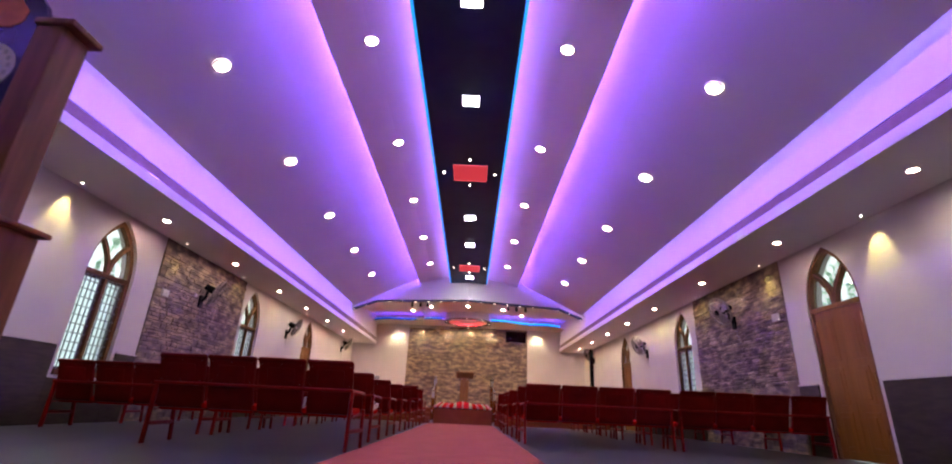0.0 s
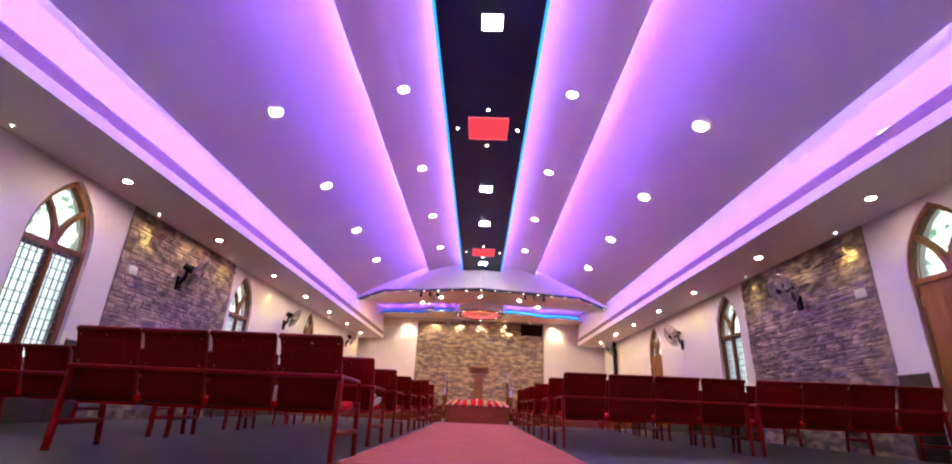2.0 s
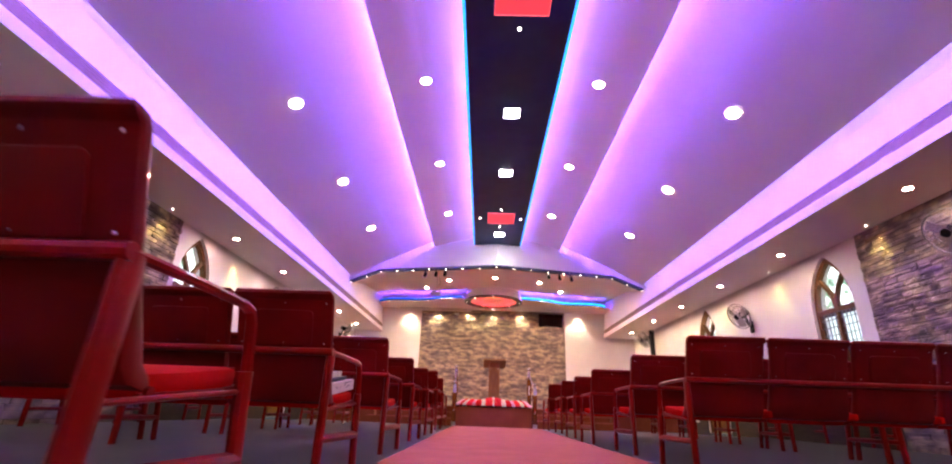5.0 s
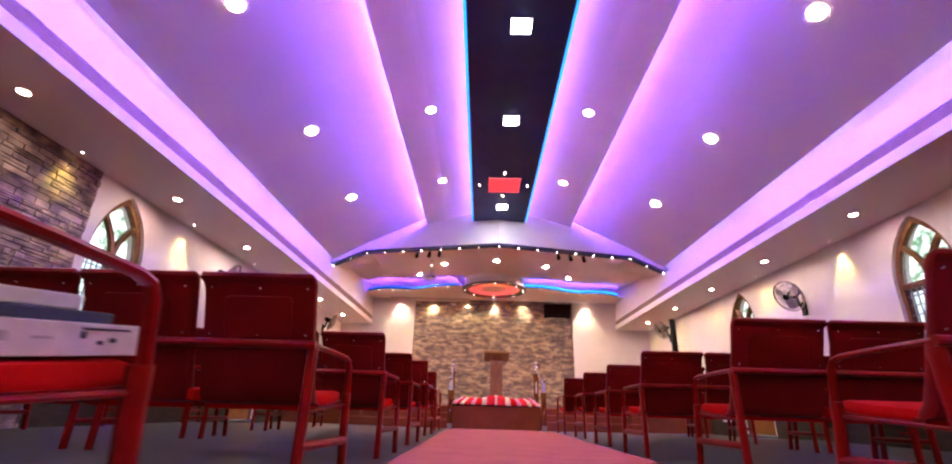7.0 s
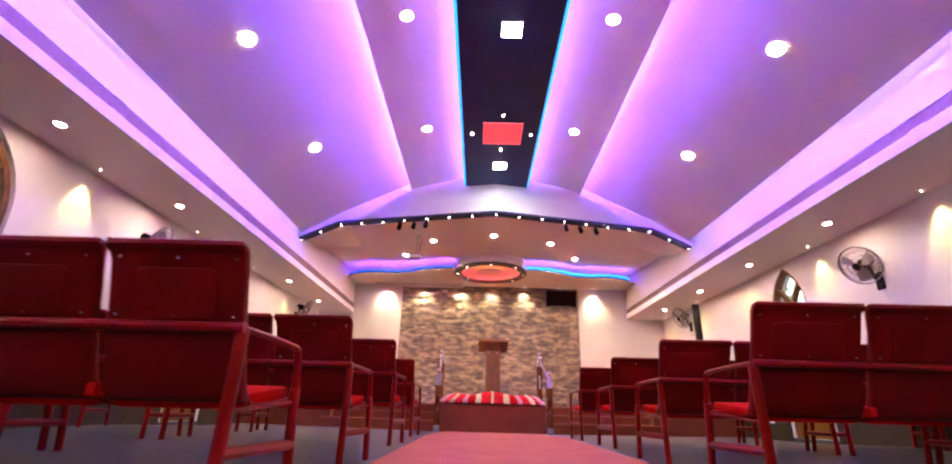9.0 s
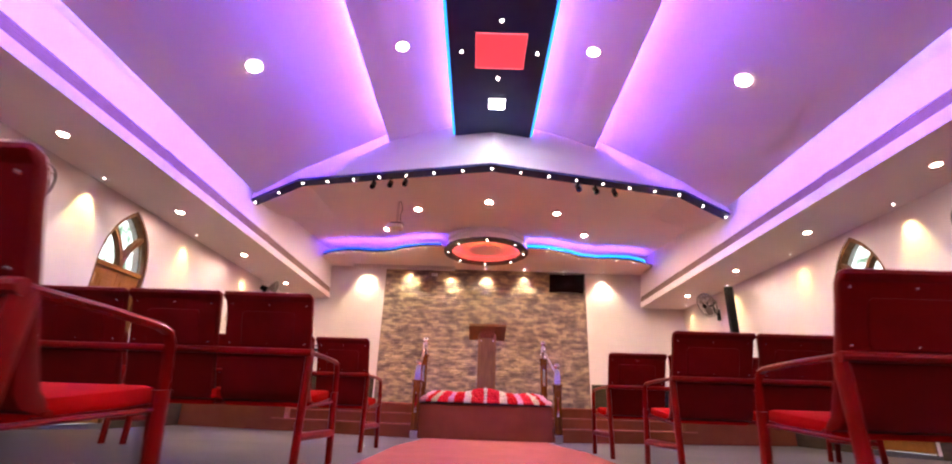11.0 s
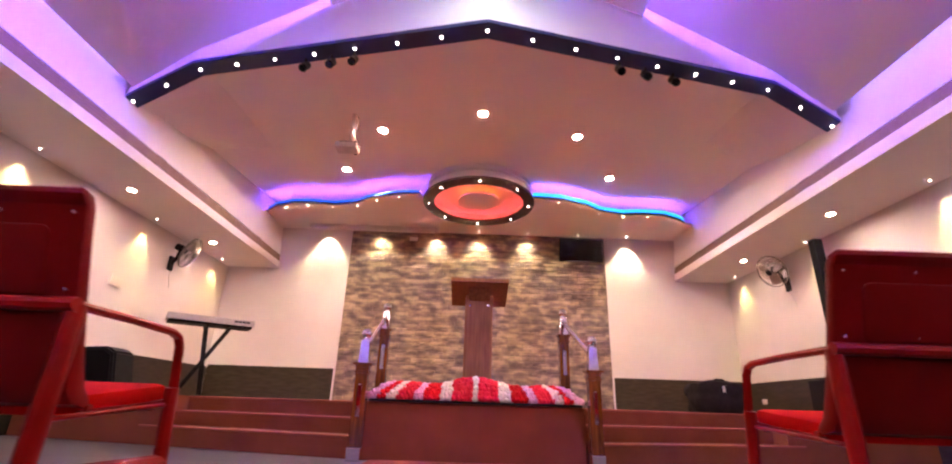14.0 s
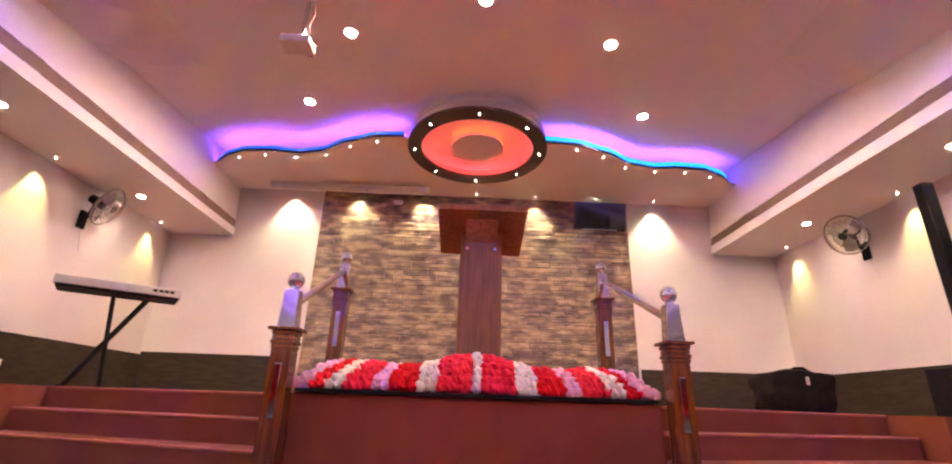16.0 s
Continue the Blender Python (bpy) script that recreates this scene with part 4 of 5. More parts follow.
TEMPLATE = bmesh.new()
bmesh.ops.create_icosphere(TEMPLATE, subdivisions=2, radius=1.0)
HEAD_V = [v.co.copy() for v in TEMPLATE.verts]
HEAD_F = [[v.index for v in f.verts] for f in TEMPLATE.faces]
TEMPLATE.free()


def petal_head(bm, c, r, rng):
    """One puffy blossom: a rounded head folded into ruffled petals."""
    pa, pb, spin = rng.uniform(0, 6.3), rng.uniform(0, 6.3), rng.uniform(0, 6.3)
    vs = []
    for v in HEAD_V:
        a = math.atan2(v.y, v.x) + spin
        k = 1 + 0.16 * math.sin(5 * a + 3 * v.z + pa) + 0.11 * math.sin(8 * v.z - 3 * a + pb) + rng.uniform(-0.07, 0.07)
        vs.append(bm.verts.new(c + v * (r * k)))
    for f in HEAD_F:
        bm.faces.new([vs[i] for i in f])


rng = random.Random(4)
CREAM, PINK, RED, DEEP = (material("petal_" + n, c, 0.8, colour2=c2, scale=25, spec=0.15) for n, c, c2 in (
    ("cream", (0.88, 0.86, 0.66), (0.80, 0.78, 0.56)), ("pink", (0.88, 0.50, 0.66), (0.80, 0.40, 0.56)), ("red", (0.84, 0.035, 0.05), (0.72, 0.02, 0.035)), ("deep", (0.72, 0.008, 0.010), (0.58, 0.006, 0.008))))
# colour bands fan out from the middle on both sides
BANDS = [(-0.03, 0.03, CREAM, "cream"), (0.03, 0.22, RED, "red"), (0.22, 0.33, CREAM, "cream"), (0.33, 0.49, DEEP, "deep red"), (0.49, 0.58, PINK, "pink"),
         (0.58, 0.74, RED, "red"), (0.74, 0.83, CREAM, "cream"), (0.83, 0.92, DEEP, "deep red"), (0.92, 1.0, PINK, "pink")]


def bank_height(u):
    """Height of the bank along its length, highest in the middle."""
    return 0.12 + 0.06 * math.exp(-(u / 0.28) ** 2) + 0.01 * math.cos(9 * u)


for side in (-1, 1):
    for a, b, mat, word in BANDS:
        if a < 0 and side > 0:
            continue
        bm = bmesh.new()
        lo, hi = (a, b) if a < 0 else (a, b)
        step = 0.042
        n = max(1, round((hi - lo) / step))
        for i in range(n):
            for j in range(9):
                v = j / 8
                u = lo + (hi - lo) * (i + 0.5) / n
                lean = 1 - 0.2 * math.sin(v * math.pi / 2) * min(abs(u) * 1.3, 1)
                h = bank_height(u * lean)
                x = side * u * lean * 0.95 + rng.uniform(-0.006, 0.006)
                ang = v * 2.2
                y = 0.15 - 0.135 * math.cos(ang) + rng.uniform(-0.008, 0.008)
                z = 0.028 + (h - 0.02) * math.sin(min(ang, 1.6) / 1.6 * math.pi / 2) * (1 if ang < 1.6 else 1 - 0.5 * (ang - 1.6)) + rng.uniform(-0.005, 0.005)
                petal_head(bm, Vector((x, y, z)), 0.031 * rng.uniform(0.88, 1.15), rng)
        part("flower_band", bm, mat, flowers, word + " ruffled flower heads", smooth=True)
bm = bmesh.new()
extrude_poly(bm, [(x, 0.045, 0) for x in (-0.86, 0.86)] + [(x, 0.045, bank_height(x) * 0.6) for x in [0.86 - 0.1433 * i for i in range(13)]], (0, 0.235, 0))
part("foam", bm, MAROON, flowers, "dark base under the flowers")


# ---- stair posts with chrome caps and sloping rails ----
def newel(x, y, z0, name_label):
    t = thing("newel_post", name_label, "post", "newel posts", at=(x, y, z0))
    def ring(bm, z, w, h):
        add_box(bm, -w, w, -w, w, z, z + h, bevel=0.005)
    bm = bmesh.new()
    ring(bm, 0.0, 0.058, 0.10)
    part("foot", bm, CHROME, t, "chrome shoe")
    bm = bmesh.new()
    ring(bm, 0.10, 0.052, 0.55)
    part("shaft", bm, POSTWOOD, t)
    bm = bmesh.new()
    for z, w in ((0.65, 0.056), (0.672, 0.061), (0.694, 0.056), (0.716, 0.06)):
        ring(bm, z, w, 0.02)
    ring(bm, 0.738, 0.078, 0.016)
    part("moulding", bm, POSTWOOD, t)
    bm = bmesh.new()
    add_box(bm, -0.017, 0.017, -0.0575, -0.05, 0.33, 0.58, bevel=0.003)
    part("inlay", bm, CHROME, t, "chrome inlay strip")
    bm = bmesh.new()
    bmesh.ops.create_cone(bm, cap_ends=True, segments=4, radius1=0.062, radius2=0.05, depth=0.19, matrix=pose(0, 0, 0.85, 0, 0, 45))
    part("cap", bm, CHROME, t, "square chrome cap")
    bm = bmesh.new()
    add_cyl(bm, (0, 0, 0.944), (0, 0, 0.965), 0.022, 0.018)
    add_ball(bm, (0, 0, 1.0), 0.045, seg=20)
    part("ball", bm, CHROME, t, "chrome ball", smooth=True)
    return t


for s in (-1, 1):
    front_x, rear_x = (1.0, 1.035) if s < 0 else (1.035, 0.995)
    newel(s * front_x, 14.25, -FALL, "polished brown wooden newel post with chrome cap and ball").scale.z = 1.069
    newel(s * rear_x, 15.37, STAGE, "polished brown wooden newel post standing on the stage").scale.z = 1.063
    t = thing("handrail", "sloping chrome handrail between two newel posts", "handrail", "handrails")
    bm = bmesh.new()
    add_tube(bm, [(s * front_x, 14.29, 0.87), (s * rear_x, 15.34, 1.36)], 0.022, seg=12)
    part("rail", bm, CHROME, t, smooth=True)
    for y, z, x in ((14.29, 0.87, front_x), (15.34, 1.36, rear_x)):
        bm = bmesh.new()
        add_ball(bm, (s * x, y, z), 0.028, seg=12)
        part("rail_end", bm, CHROME, t, smooth=True)

# ---- lectern ----
t = thing("lectern", "reddish brown laminate lectern with a sloping top", "lectern", at=(0.015, 14.83, STAGE))
t.scale.z = 1.055
box_part("column", (-0.145, 0.145, 0.0, 0.175, 0.05, 1.06), LECTWOOD, t, bevel=0.004)
box_part("plinth", (-0.24, 0.24, -0.04, 0.27, 0.0, 0.05), LECTWOOD, t, bevel=0.006)
bm = bmesh.new()
extrude_poly(bm, [(-0.295, -0.21, 1.15), (-0.295, 0.285, 1.0), (-0.295, 0.28, 1.03), (-0.295, -0.215, 1.185)], (0.59, 0, 0))
part("top", bm, LECTWOOD, t)
bm = bmesh.new()
extrude_poly(bm, [(-0.11, -0.12, 1.125), (-0.11, 0.17, 1.04), (-0.11, 0.17, 1.0), (-0.11, 0.0, 1.0)], (0.22, 0, 0))
part("bracket", bm, LECTWOOD, t)
for x in (-0.095, 0.095):
    bm = bmesh.new()
    add_cyl(bm, (x, 0.001, 0.955), (x, -0.008, 0.955), 0.012, 0.010, seg=12)
    part("screw_cap", bm, CHROME, t, "chrome screw cap")


# ---- wall fans ----
def wall_fan(s, y, z, turn=0.0):
    w = SIDE[s] - (0.03 if STONES[s][0] < y < STONES[s][1] else 0.0)
    t = thing("wall_fan", "black wall fan with a round wire cage", "fan", "wall fans")
    box_part("base", (-0.06, 0.06, -0.04, 0.0, -0.31, -0.06), BLACK, t, bevel=0.014)
    bm = bmesh.new()
    add_tube(bm, [(0, -0.03, -0.18), (0, -0.09, -0.12), (0, -0.12, 0.03), (0, -0.10, 0.10)], 0.026, seg=10)
    part("bracket", bm, BLACK, t, smooth=True)
    bm = bmesh.new()
    add_tube(bm, [(0.02, -0.02, -0.31), (0.05, -0.012, -0.42), (0.10, -0.01, -0.53), (0.115, -0.01, -0.60)], 0.003, seg=5)
    part("pull_cord", bm, GREYPLASTIC, t, "thin pale pull cord", smooth=True)
    head = pose(0, -0.12, 0.10, 0, 0, turn) @ pose(0, 0, 0, 24, 0, 0)

    def add(name, bm, mat, label=""):
        bmesh.ops.transform(bm, matrix=head, verts=bm.verts[:])
        return part(name, bm, mat, t, label, smooth=True)
    bm = bmesh.new()
    add_cyl(bm, (0, 0.07, 0.0), (0, -0.11, 0.0), 0.055, 0.075, seg=20)
    add("motor", bm, BLACK)
    R = 0.275
    for r, yy in ((R, -0.165), (R, -0.182), (0.75 * R, -0.235), (0.45 * R, -0.25), (0.75 * R, -0.12), (0.45 * R, -0.11)):
        bm = bmesh.new()
        add_tube(bm, [(r * math.cos(2 * math.pi * k / 40), yy, r * math.sin(2 * math.pi * k / 40)) for k in range(41)], 0.0045 if r < 0.25 else 0.009, seg=5)
        add("cage_ring", bm, WIRE, "grey wire ring")
    for k in range(36):
        a = 2 * math.pi * k / 36
        c, d = math.cos(a), math.sin(a)
        bm = bmesh.new()
        add_tube(bm, [(0.055 * c, -0.255, 0.055 * d), (0.7 * R * c, -0.238, 0.7 * R * d), (R * c, -0.174, R * d), (0.7 * R * c, -0.12, 0.7 * R * d), (0.07 * c, -0.105, 0.07 * d)], 0.002, seg=4)
        add("cage_wire", bm, WIRE)
    bm = bmesh.new()
    add_cyl(bm, (0, -0.245, 0), (0, -0.262, 0), 0.058, 0.05, seg=20)
    add("badge", bm, BLACK)
    for k in range(3):
        bm = bmesh.new()
        a = 2 * math.pi * k / 3 + 0.4
        rows = []
        for i in range(6):
            r = 0.035 + 0.205 * i / 5
            wd = 0.25 + 0.75 * math.sin(math.pi * min(i + 1, 5) / 6)
            rows.append([bm.verts.new((r * math.cos(a + o), -0.175 + 0.06 * o, r * math.sin(a + o))) for o in (-0.55 * wd, 0.0, 0.55 * wd)])
        for p, q in zip(rows, rows[1:]):
            for i in range(2):
                bm.faces.new((p[i], p[i + 1], q[i + 1], q[i]))
        r_ = bmesh.ops.extrude_face_region(bm, geom=bm.faces[:])
        bmesh.ops.translate(bm, vec=(0, 0.004, 0), verts=[g for g in r_["geom"] if isinstance(g, bmesh.types.BMVert)])
        add("blade", bm, FANBLADE)
    t.matrix_basis = pose(s * w, y, z, 0, 0, -90 * s)
    return t


for s, y, z, turn in ((-1, 6.75, 2.40, 28), (1, 6.64, 2.45, 8), (-1, 11.49, 2.46, 15), (1, 11.53, 2.38, 14), (-1, 17.69, 2.76, 15), (1, 17.69, 2.76, 14)):
    wall_fan(s, y, z, turn)


# ---- plates, sockets ----
def wall_plate(m, w, h, label, name="switch_plate"):
    t = thing(name, label, "switch", "wall plates")
    box_part("plate", (-w / 2, w / 2, -0.012, 0.02, -h / 2, h / 2), WHITEPLASTIC, t, bevel=0.003)
    for k in range(3):
        x = (k - 1) * w * 0.28
        box_part("rocker", (x - w * 0.1, x + w * 0.1, -0.016, -0.0122, -h * 0.25, h * 0.25), WHITEPLASTIC, t, bevel=0.001)
    t.matrix_basis = m


wall_plate(pose(-SIDE[-1] + 0.045, 5.64, 2.13, 0, 0, 90), 0.17, 0.12, "white switch plate on the stone panel")
wall_plate(pose(SIDE[1] - 0.045, 5.36, 2.14, 0, 0, -90), 0.17, 0.12, "white switch plate on the stone panel")
wall_plate(pose(-SIDE[-1] + 0.02, 16.6, 1.97, 0, 0, 90), 0.24, 0.14, "white switch plate on the white wall")
wall_plate(pose(SIDE[1] - 0.02, 14.88, 0.263, 0, 0, -90), 0.43, 0.075, "long white socket board on the dark dado", "socket_board")
t = thing("wall_hook", "small white hook screwed to the stone panel", "hook", at=(-SIDE[-1] + 0.04, 6.555, 2.30))
box_part("plate", (-0.01, 0.006, -0.03, 0.03, -0.035, 0.035), WHITEPLASTIC, t, bevel=0.004)
bm = bmesh.new()
add_tube(bm, [(0.004, 0, -0.02), (0.035, 0, -0.025), (0.045, 0, 0.0), (0.042, 0, 0.02)], 0.006, seg=6)
part("prong", bm, WHITEPLASTIC, t, smooth=True)
wall_plate(pose(SIDE[1], 16.64, 1.94, 0, 0, -90), 0.24, 0.14, "white switch plate on the white wall")
wall_plate(pose(-SIDE[-1] + 0.02, 17.21, 0.66, 0, 0, 90), 0.13, 0.09, "small white socket on the dark dado", "socket")
wall_plate(pose(SIDE[1] - 0.02, 18.92, 0.66, 0, 0, -90), 0.13, 0.09, "small white socket on the dark dado", "socket")
wall_plate(pose(-1.35, BACK - 0.06, 3.83, 0, 0, 0), 0.16, 0.08, "small white box high on the stone wall", "socket")

# ---- keyboard on a crossed stand ----
t = thing("keyboard", "silver electronic keyboard lying on a black stand", "keyboard")
kb = pose(-3.93, 17.03, 1.46, 0, 0, 214.6)
bm = bmesh.new()
extrude_poly(bm, [(-0.57, -0.19, 0.03), (-0.57, -0.15, 0.0), (-0.57, 0.19, 0.0), (-0.57, 0.19, 0.085), (-0.57, 0.02, 0.085), (-0.57, -0.19, 0.06)], (1.14, 0, 0))
part("body", bm, GREYPLASTIC, t)
box_part("base", (-0.55, 0.55, -0.17, 0.17, -0.035, 0.0), BLACK, t, bevel=0.01)
for k in range(36):
    box_part("key", (-0.52 + 0.029 * k, -0.495 + 0.029 * k, -0.185, -0.06, 0.061, 0.073), WHITEPLASTIC, t)
for k in range(4):
    box_part("panel_bar", (-0.50 + 0.055 * k, -0.455 + 0.055 * k, 0.1905, 0.192, 0.035, 0.065), BLACK, t, "dark block lettering bar")
t.matrix_basis = kb
t = thing("keyboard_stand", "black crossed steel keyboard stand on the stage", "stand")
for y in (-0.12, 0.12):
    for a, b in (((-0.27, y, 0.0), (0.27, y, 0.945)), ((0.05, y * 0.8, 0.0), (-0.05, y * 0.8, 0.945))):
        bm = bmesh.new()
        add_tube(bm, [a, b], 0.021, seg=8)
        part("leg", bm, BLACK, t, smooth=True)
for x, z in ((-0.27, 0.02), (0.05, 0.02), (0.26, 0.935), (-0.05, 0.935)):
    bm = bmesh.new()
    add_tube(bm, [(x, -0.17, z), (x, 0.17, z)], 0.018, seg=8)
    part("cross_tube", bm, BLACK, t, smooth=True)
t.matrix_basis = pose(-3.93, 17.03, STAGE, 0, 0, 34.6) @ Matrix.Diagonal((1, 1, 1.07, 1))

# ---- column speaker, bags ----
t = thing("column_speaker", "tall slim black column loudspeaker on a bass box", "loudspeaker", at=(4.83, 16.25, STAGE))
t.scale.z = 1.028
box_part("bass_box", (-0.38, 0.42, -0.16, 0.2, 0.0, 0.45), BLACK, t, bevel=0.015)
box_part("column", (-0.064, 0.064, -0.06, 0.06, 0.45, 2.38), BLACK, t, bevel=0.008)
box_part("grille", (-0.054, 0.054, -0.067, -0.06, 1.25, 2.34), SPEAKERCLOTH, t, bevel=0.002)
box_part("front_grille", (-0.36, 0.40, -0.167, -0.16, 0.03, 0.42), SPEAKERCLOTH, t, bevel=0.002)
box_part("name_bar", (0.06, 0.13, -0.1705, -0.1672, 0.06, 0.08), WHITEPLASTIC, t, "pale name bar")


def soft_bag(name, label, at, size, seed):
    """A slumped fabric case: a rounded box with folds."""
    r = random.Random(seed)
    t = thing(name, label, "bag", at=at)
    bm = bmesh.new()
    bmesh.ops.create_cube(bm, size=1, matrix=Matrix.Translation((0, 0, 0.5)))
    bmesh.ops.subdivide_edges(bm, edges=bm.edges[:], cuts=9, use_grid_fill=True)
    for v in bm.verts:
        p = Vector((v.co.x * 2, v.co.y * 2, v.co.z * 2 - 1))
        q = p.normalized() * max(abs(p.x), abs(p.y), abs(p.z))
        p = p.lerp(q, 0.55)
        n_ = noise.noise(Vector((p.x * 1.6 + seed, p.y * 1.6, p.z * 1.6))) * 0.14 + noise.noise(Vector((p.x * 5, p.y * 5 + seed, p.z * 5))) * 0.04
        p *= 1 + n_
        v.co = Vector((p.x * size[0] / 2, p.y * size[1] / 2, max((p.z + 0.86) / 1.86 * size[2], 0.0)))
    part("body", bm, BAGCLOTH, t, smooth=True)
    bm = bmesh.new()
    add_tube(bm, [(-0.12, -size[1] * 0.30, size[2] * 0.92), (-0.05, -size[1] * 0.34, size[2] * 1.0), (0.05, -size[1] * 0.34, size[2] * 1.0), (0.12, -size[1] * 0.30, size[2] * 0.92)], 0.014, seg=8)
    part("handle", bm, BAGCLOTH, t, smooth=True)
    box_part("tag", (0.0, 0.03, -size[1] * 0.53, -size[1] * 0.5, size[2] * 0.62, size[2] * 0.8), WHITEPLASTIC, t, "pale tag")
    return t


soft_bag("instrument_bag", "slumped black cloth instrument bag on the stage", (3.42, 16.92, STAGE), (0.80, 0.46, 0.46), 3)
t = thing("stage_monitor", "black wedge stage monitor on the maroon carpet", "loudspeaker", at=(-4.83, 16.3, STAGE))
t.scale.z = 1.12
bm = bmesh.new()
extrude_poly(bm, [(-0.34, -0.18, 0.0), (0.38, -0.18, 0.0), (0.27, -0.18, 0.46), (0.16, -0.18, 0.52), (-0.22, -0.18, 0.50), (-0.34, -0.18, 0.30)], (0, 0.38, 0))
bmesh.ops.bevel(bm, geom=bm.edges[:], offset=0.02, segments=2, affect="EDGES")
monitor = part("cabinet", bm, BLACK, t)
bm = bmesh.new()
extrude_poly(bm, [(-0.28, -0.181, 0.04), (0.31, -0.181, 0.04), (0.23, -0.181, 0.42), (0.13, -0.181, 0.47), (-0.19, -0.181, 0.46), (-0.28, -0.181, 0.29)], (0, -0.012, 0))
part("grille", bm, SPEAKERCLOTH, monitor)
box_part("name_bar", (-0.05, 0.01, -0.198, -0.194, 0.06, 0.075), GREYPLASTIC, monitor, "pale name bar")

# ---- television, screen roller, projector ----
t = thing("television", "black flat television tilted on the stone wall", "television")
box_part("case", (-0.46, 0.46, -0.06, 0.0, -0.255, 0.255), GLOSSBLACK, t, bevel=0.018)
box_part("trim_bar", (-0.30, 0.30, -0.066, -0.0605, -0.246, -0.238), SILVER, t, "thin silver trim line")
box_part("screen", (-0.44, 0.44, -0.0635, -0.0605, -0.215, 0.235), SCREEN, t, "glossy dark screen")
box_part("mount", (-0.12, 0.12, 0.0, 0.13, -0.1, 0.1), BLACK, t)
t.matrix_basis = pose(2.2, BACK - 0.16, 3.66, 14, 0, 0)
t = thing("screen_roller", "pale grey roller case of a projection screen under the ceiling", "projection screen")
box_part("case", (-3.45, -0.82, BACK - 0.46, BACK - 0.36, 3.875, 3.965), SILVER, t, bevel=0.012)
box_part("weight_bar", (-3.40, -0.87, BACK - 0.425, BACK - 0.395, 3.85, 3.872), WHITEPLASTIC, t, "pale lower bar")
for x in (-3.45, -0.79):
    box_part("end_cap", (x - 0.03, x, BACK - 0.47, BACK - 0.35, 3.87, 3.97), WHITEPLASTIC, t, bevel=0.004)
t = thing("projector", "white ceiling projector on a slim pole", "projector", at=(-1.74, 15.38, 4.17))
bm = bmesh.new()
add_cyl(bm, (0, 0, -0.01), (0, 0, 0.02), 0.07, 0.07, seg=20)
part("ceiling_plate", bm, WHITEPLASTIC, t)
bm = bmesh.new()
add_cyl(bm, (0, 0, 0.0), (0, 0, -0.46), 0.022, seg=12)
part("pole", bm, CHROME, t, smooth=True)
bm = bmesh.new()
add_tube(bm, [(-0.12, -0.07, -0.50), (0, 0, -0.46), (0.12, 0.07, -0.50)], 0.012)
add_tube(bm, [(-0.12, 0.07, -0.50), (0, 0, -0.46), (0.12, -0.07, -0.50)], 0.012)
part("bracket", bm, BLACK, t)
bm = bmesh.new()
add_tube(bm, [(0.03, 0.0, 0.0), (0.07, -0.01, -0.08), (0.09, -0.02, -0.2), (0.06, -0.03, -0.32), (0.07, -0.03, -0.42), (0.10, -0.04, -0.51)], 0.006, seg=6)
part("cable", bm, BLACK, t, "black looping cable", smooth=True)
body = box_part("body", (-0.17, 0.11, -0.10, 0.10, -0.59, -0.51), WHITEPLASTIC, t, bevel=0.015)
bm = bmesh.new()
add_cyl(bm, (0.05, 0.10, -0.55), (0.05, 0.135, -0.55), 0.033, 0.032, seg=20)
part("lens", bm, SCREEN, body, "dark lens")
for k in range(5):
    box_part("vent", (-0.172, -0.169, -0.08 + 0.035 * k, -0.06 + 0.035 * k, -0.58, -0.53), BLACK, body)


# ---- track spots under the gable strip ----
def track_spot(x):
    y = beam_y(x) + 0.16
    t = thing("track_spot", "small black adjustable spotlight under the gable strip", "spotlight", "track spots", at=(x, y, 3.965))
    bm = bmesh.new()
    add_cyl(bm, (0, 0, 0.005), (0, 0, -0.05), 0.012, seg=10)
    part("stem", bm, BLACK, t)
    bm = bmesh.new()
    add_cyl(bm, (0, 0.05, -0.04), (0.0, -0.05, -0.16), 0.042, 0.045, seg=18)
    part("can", bm, BLACK, t, smooth=True)
    bm = bmesh.new()
    add_cyl(bm, (0, -0.05, -0.161), (0.0, -0.053, -0.165), 0.034, 0.034, seg=18)
    part("lens", bm, SCREEN, t)


for x in (-1.95, -1.65, -1.4, 1.42, 1.72, 2.05):
    track_spot(x)

# ---- notice stand near the entrance ----
t = thing("notice_stand", "brown wooden stand with a dark framed poster", "stand", at=(-1.52, -1.32, 0))
box_part("body", (-0.345, 0.345, 0.012, 0.19, 0.0, 0.885), STANDWOOD, t, bevel=0.006)
box_part("ledge", (-0.37, 0.37, -0.02, 0.205, 0.886, 0.905), STANDWOOD, t, bevel=0.007)
for k in (-1, 1):
    box_part("frame_post", (k * 0.24, k * 0.33, 0.01, 0.12, 0.906, 1.585), STANDWOOD, t, bevel=0.006)
    box_part("cap", (k * 0.235, k * 0.365, 0.0, 0.135, 1.586, 1.61), STANDWOOD, t, bevel=0.006)
bm = bmesh.new()
rim = [(0.239, 0.906), (0.239, 1.58)] + [(0.239 * math.cos(math.pi * k / 12), 1.58 + 0.24 * math.sin(math.pi * k / 12)) for k in range(1, 12)] + [(-0.239, 1.58), (-0.239, 0.906)]
extrude_poly(bm, [(x, 0.04, z) for x, z in rim], (0, 0.02, 0))
poster = part("poster", bm, NAVYGLOSS, t, "dark blue poster with an arched top")
bm = bmesh.new()
add_cyl(bm, (0.10, 0.0395, 1.43), (0.10, 0.036, 1.43), 0.095, seg=28)
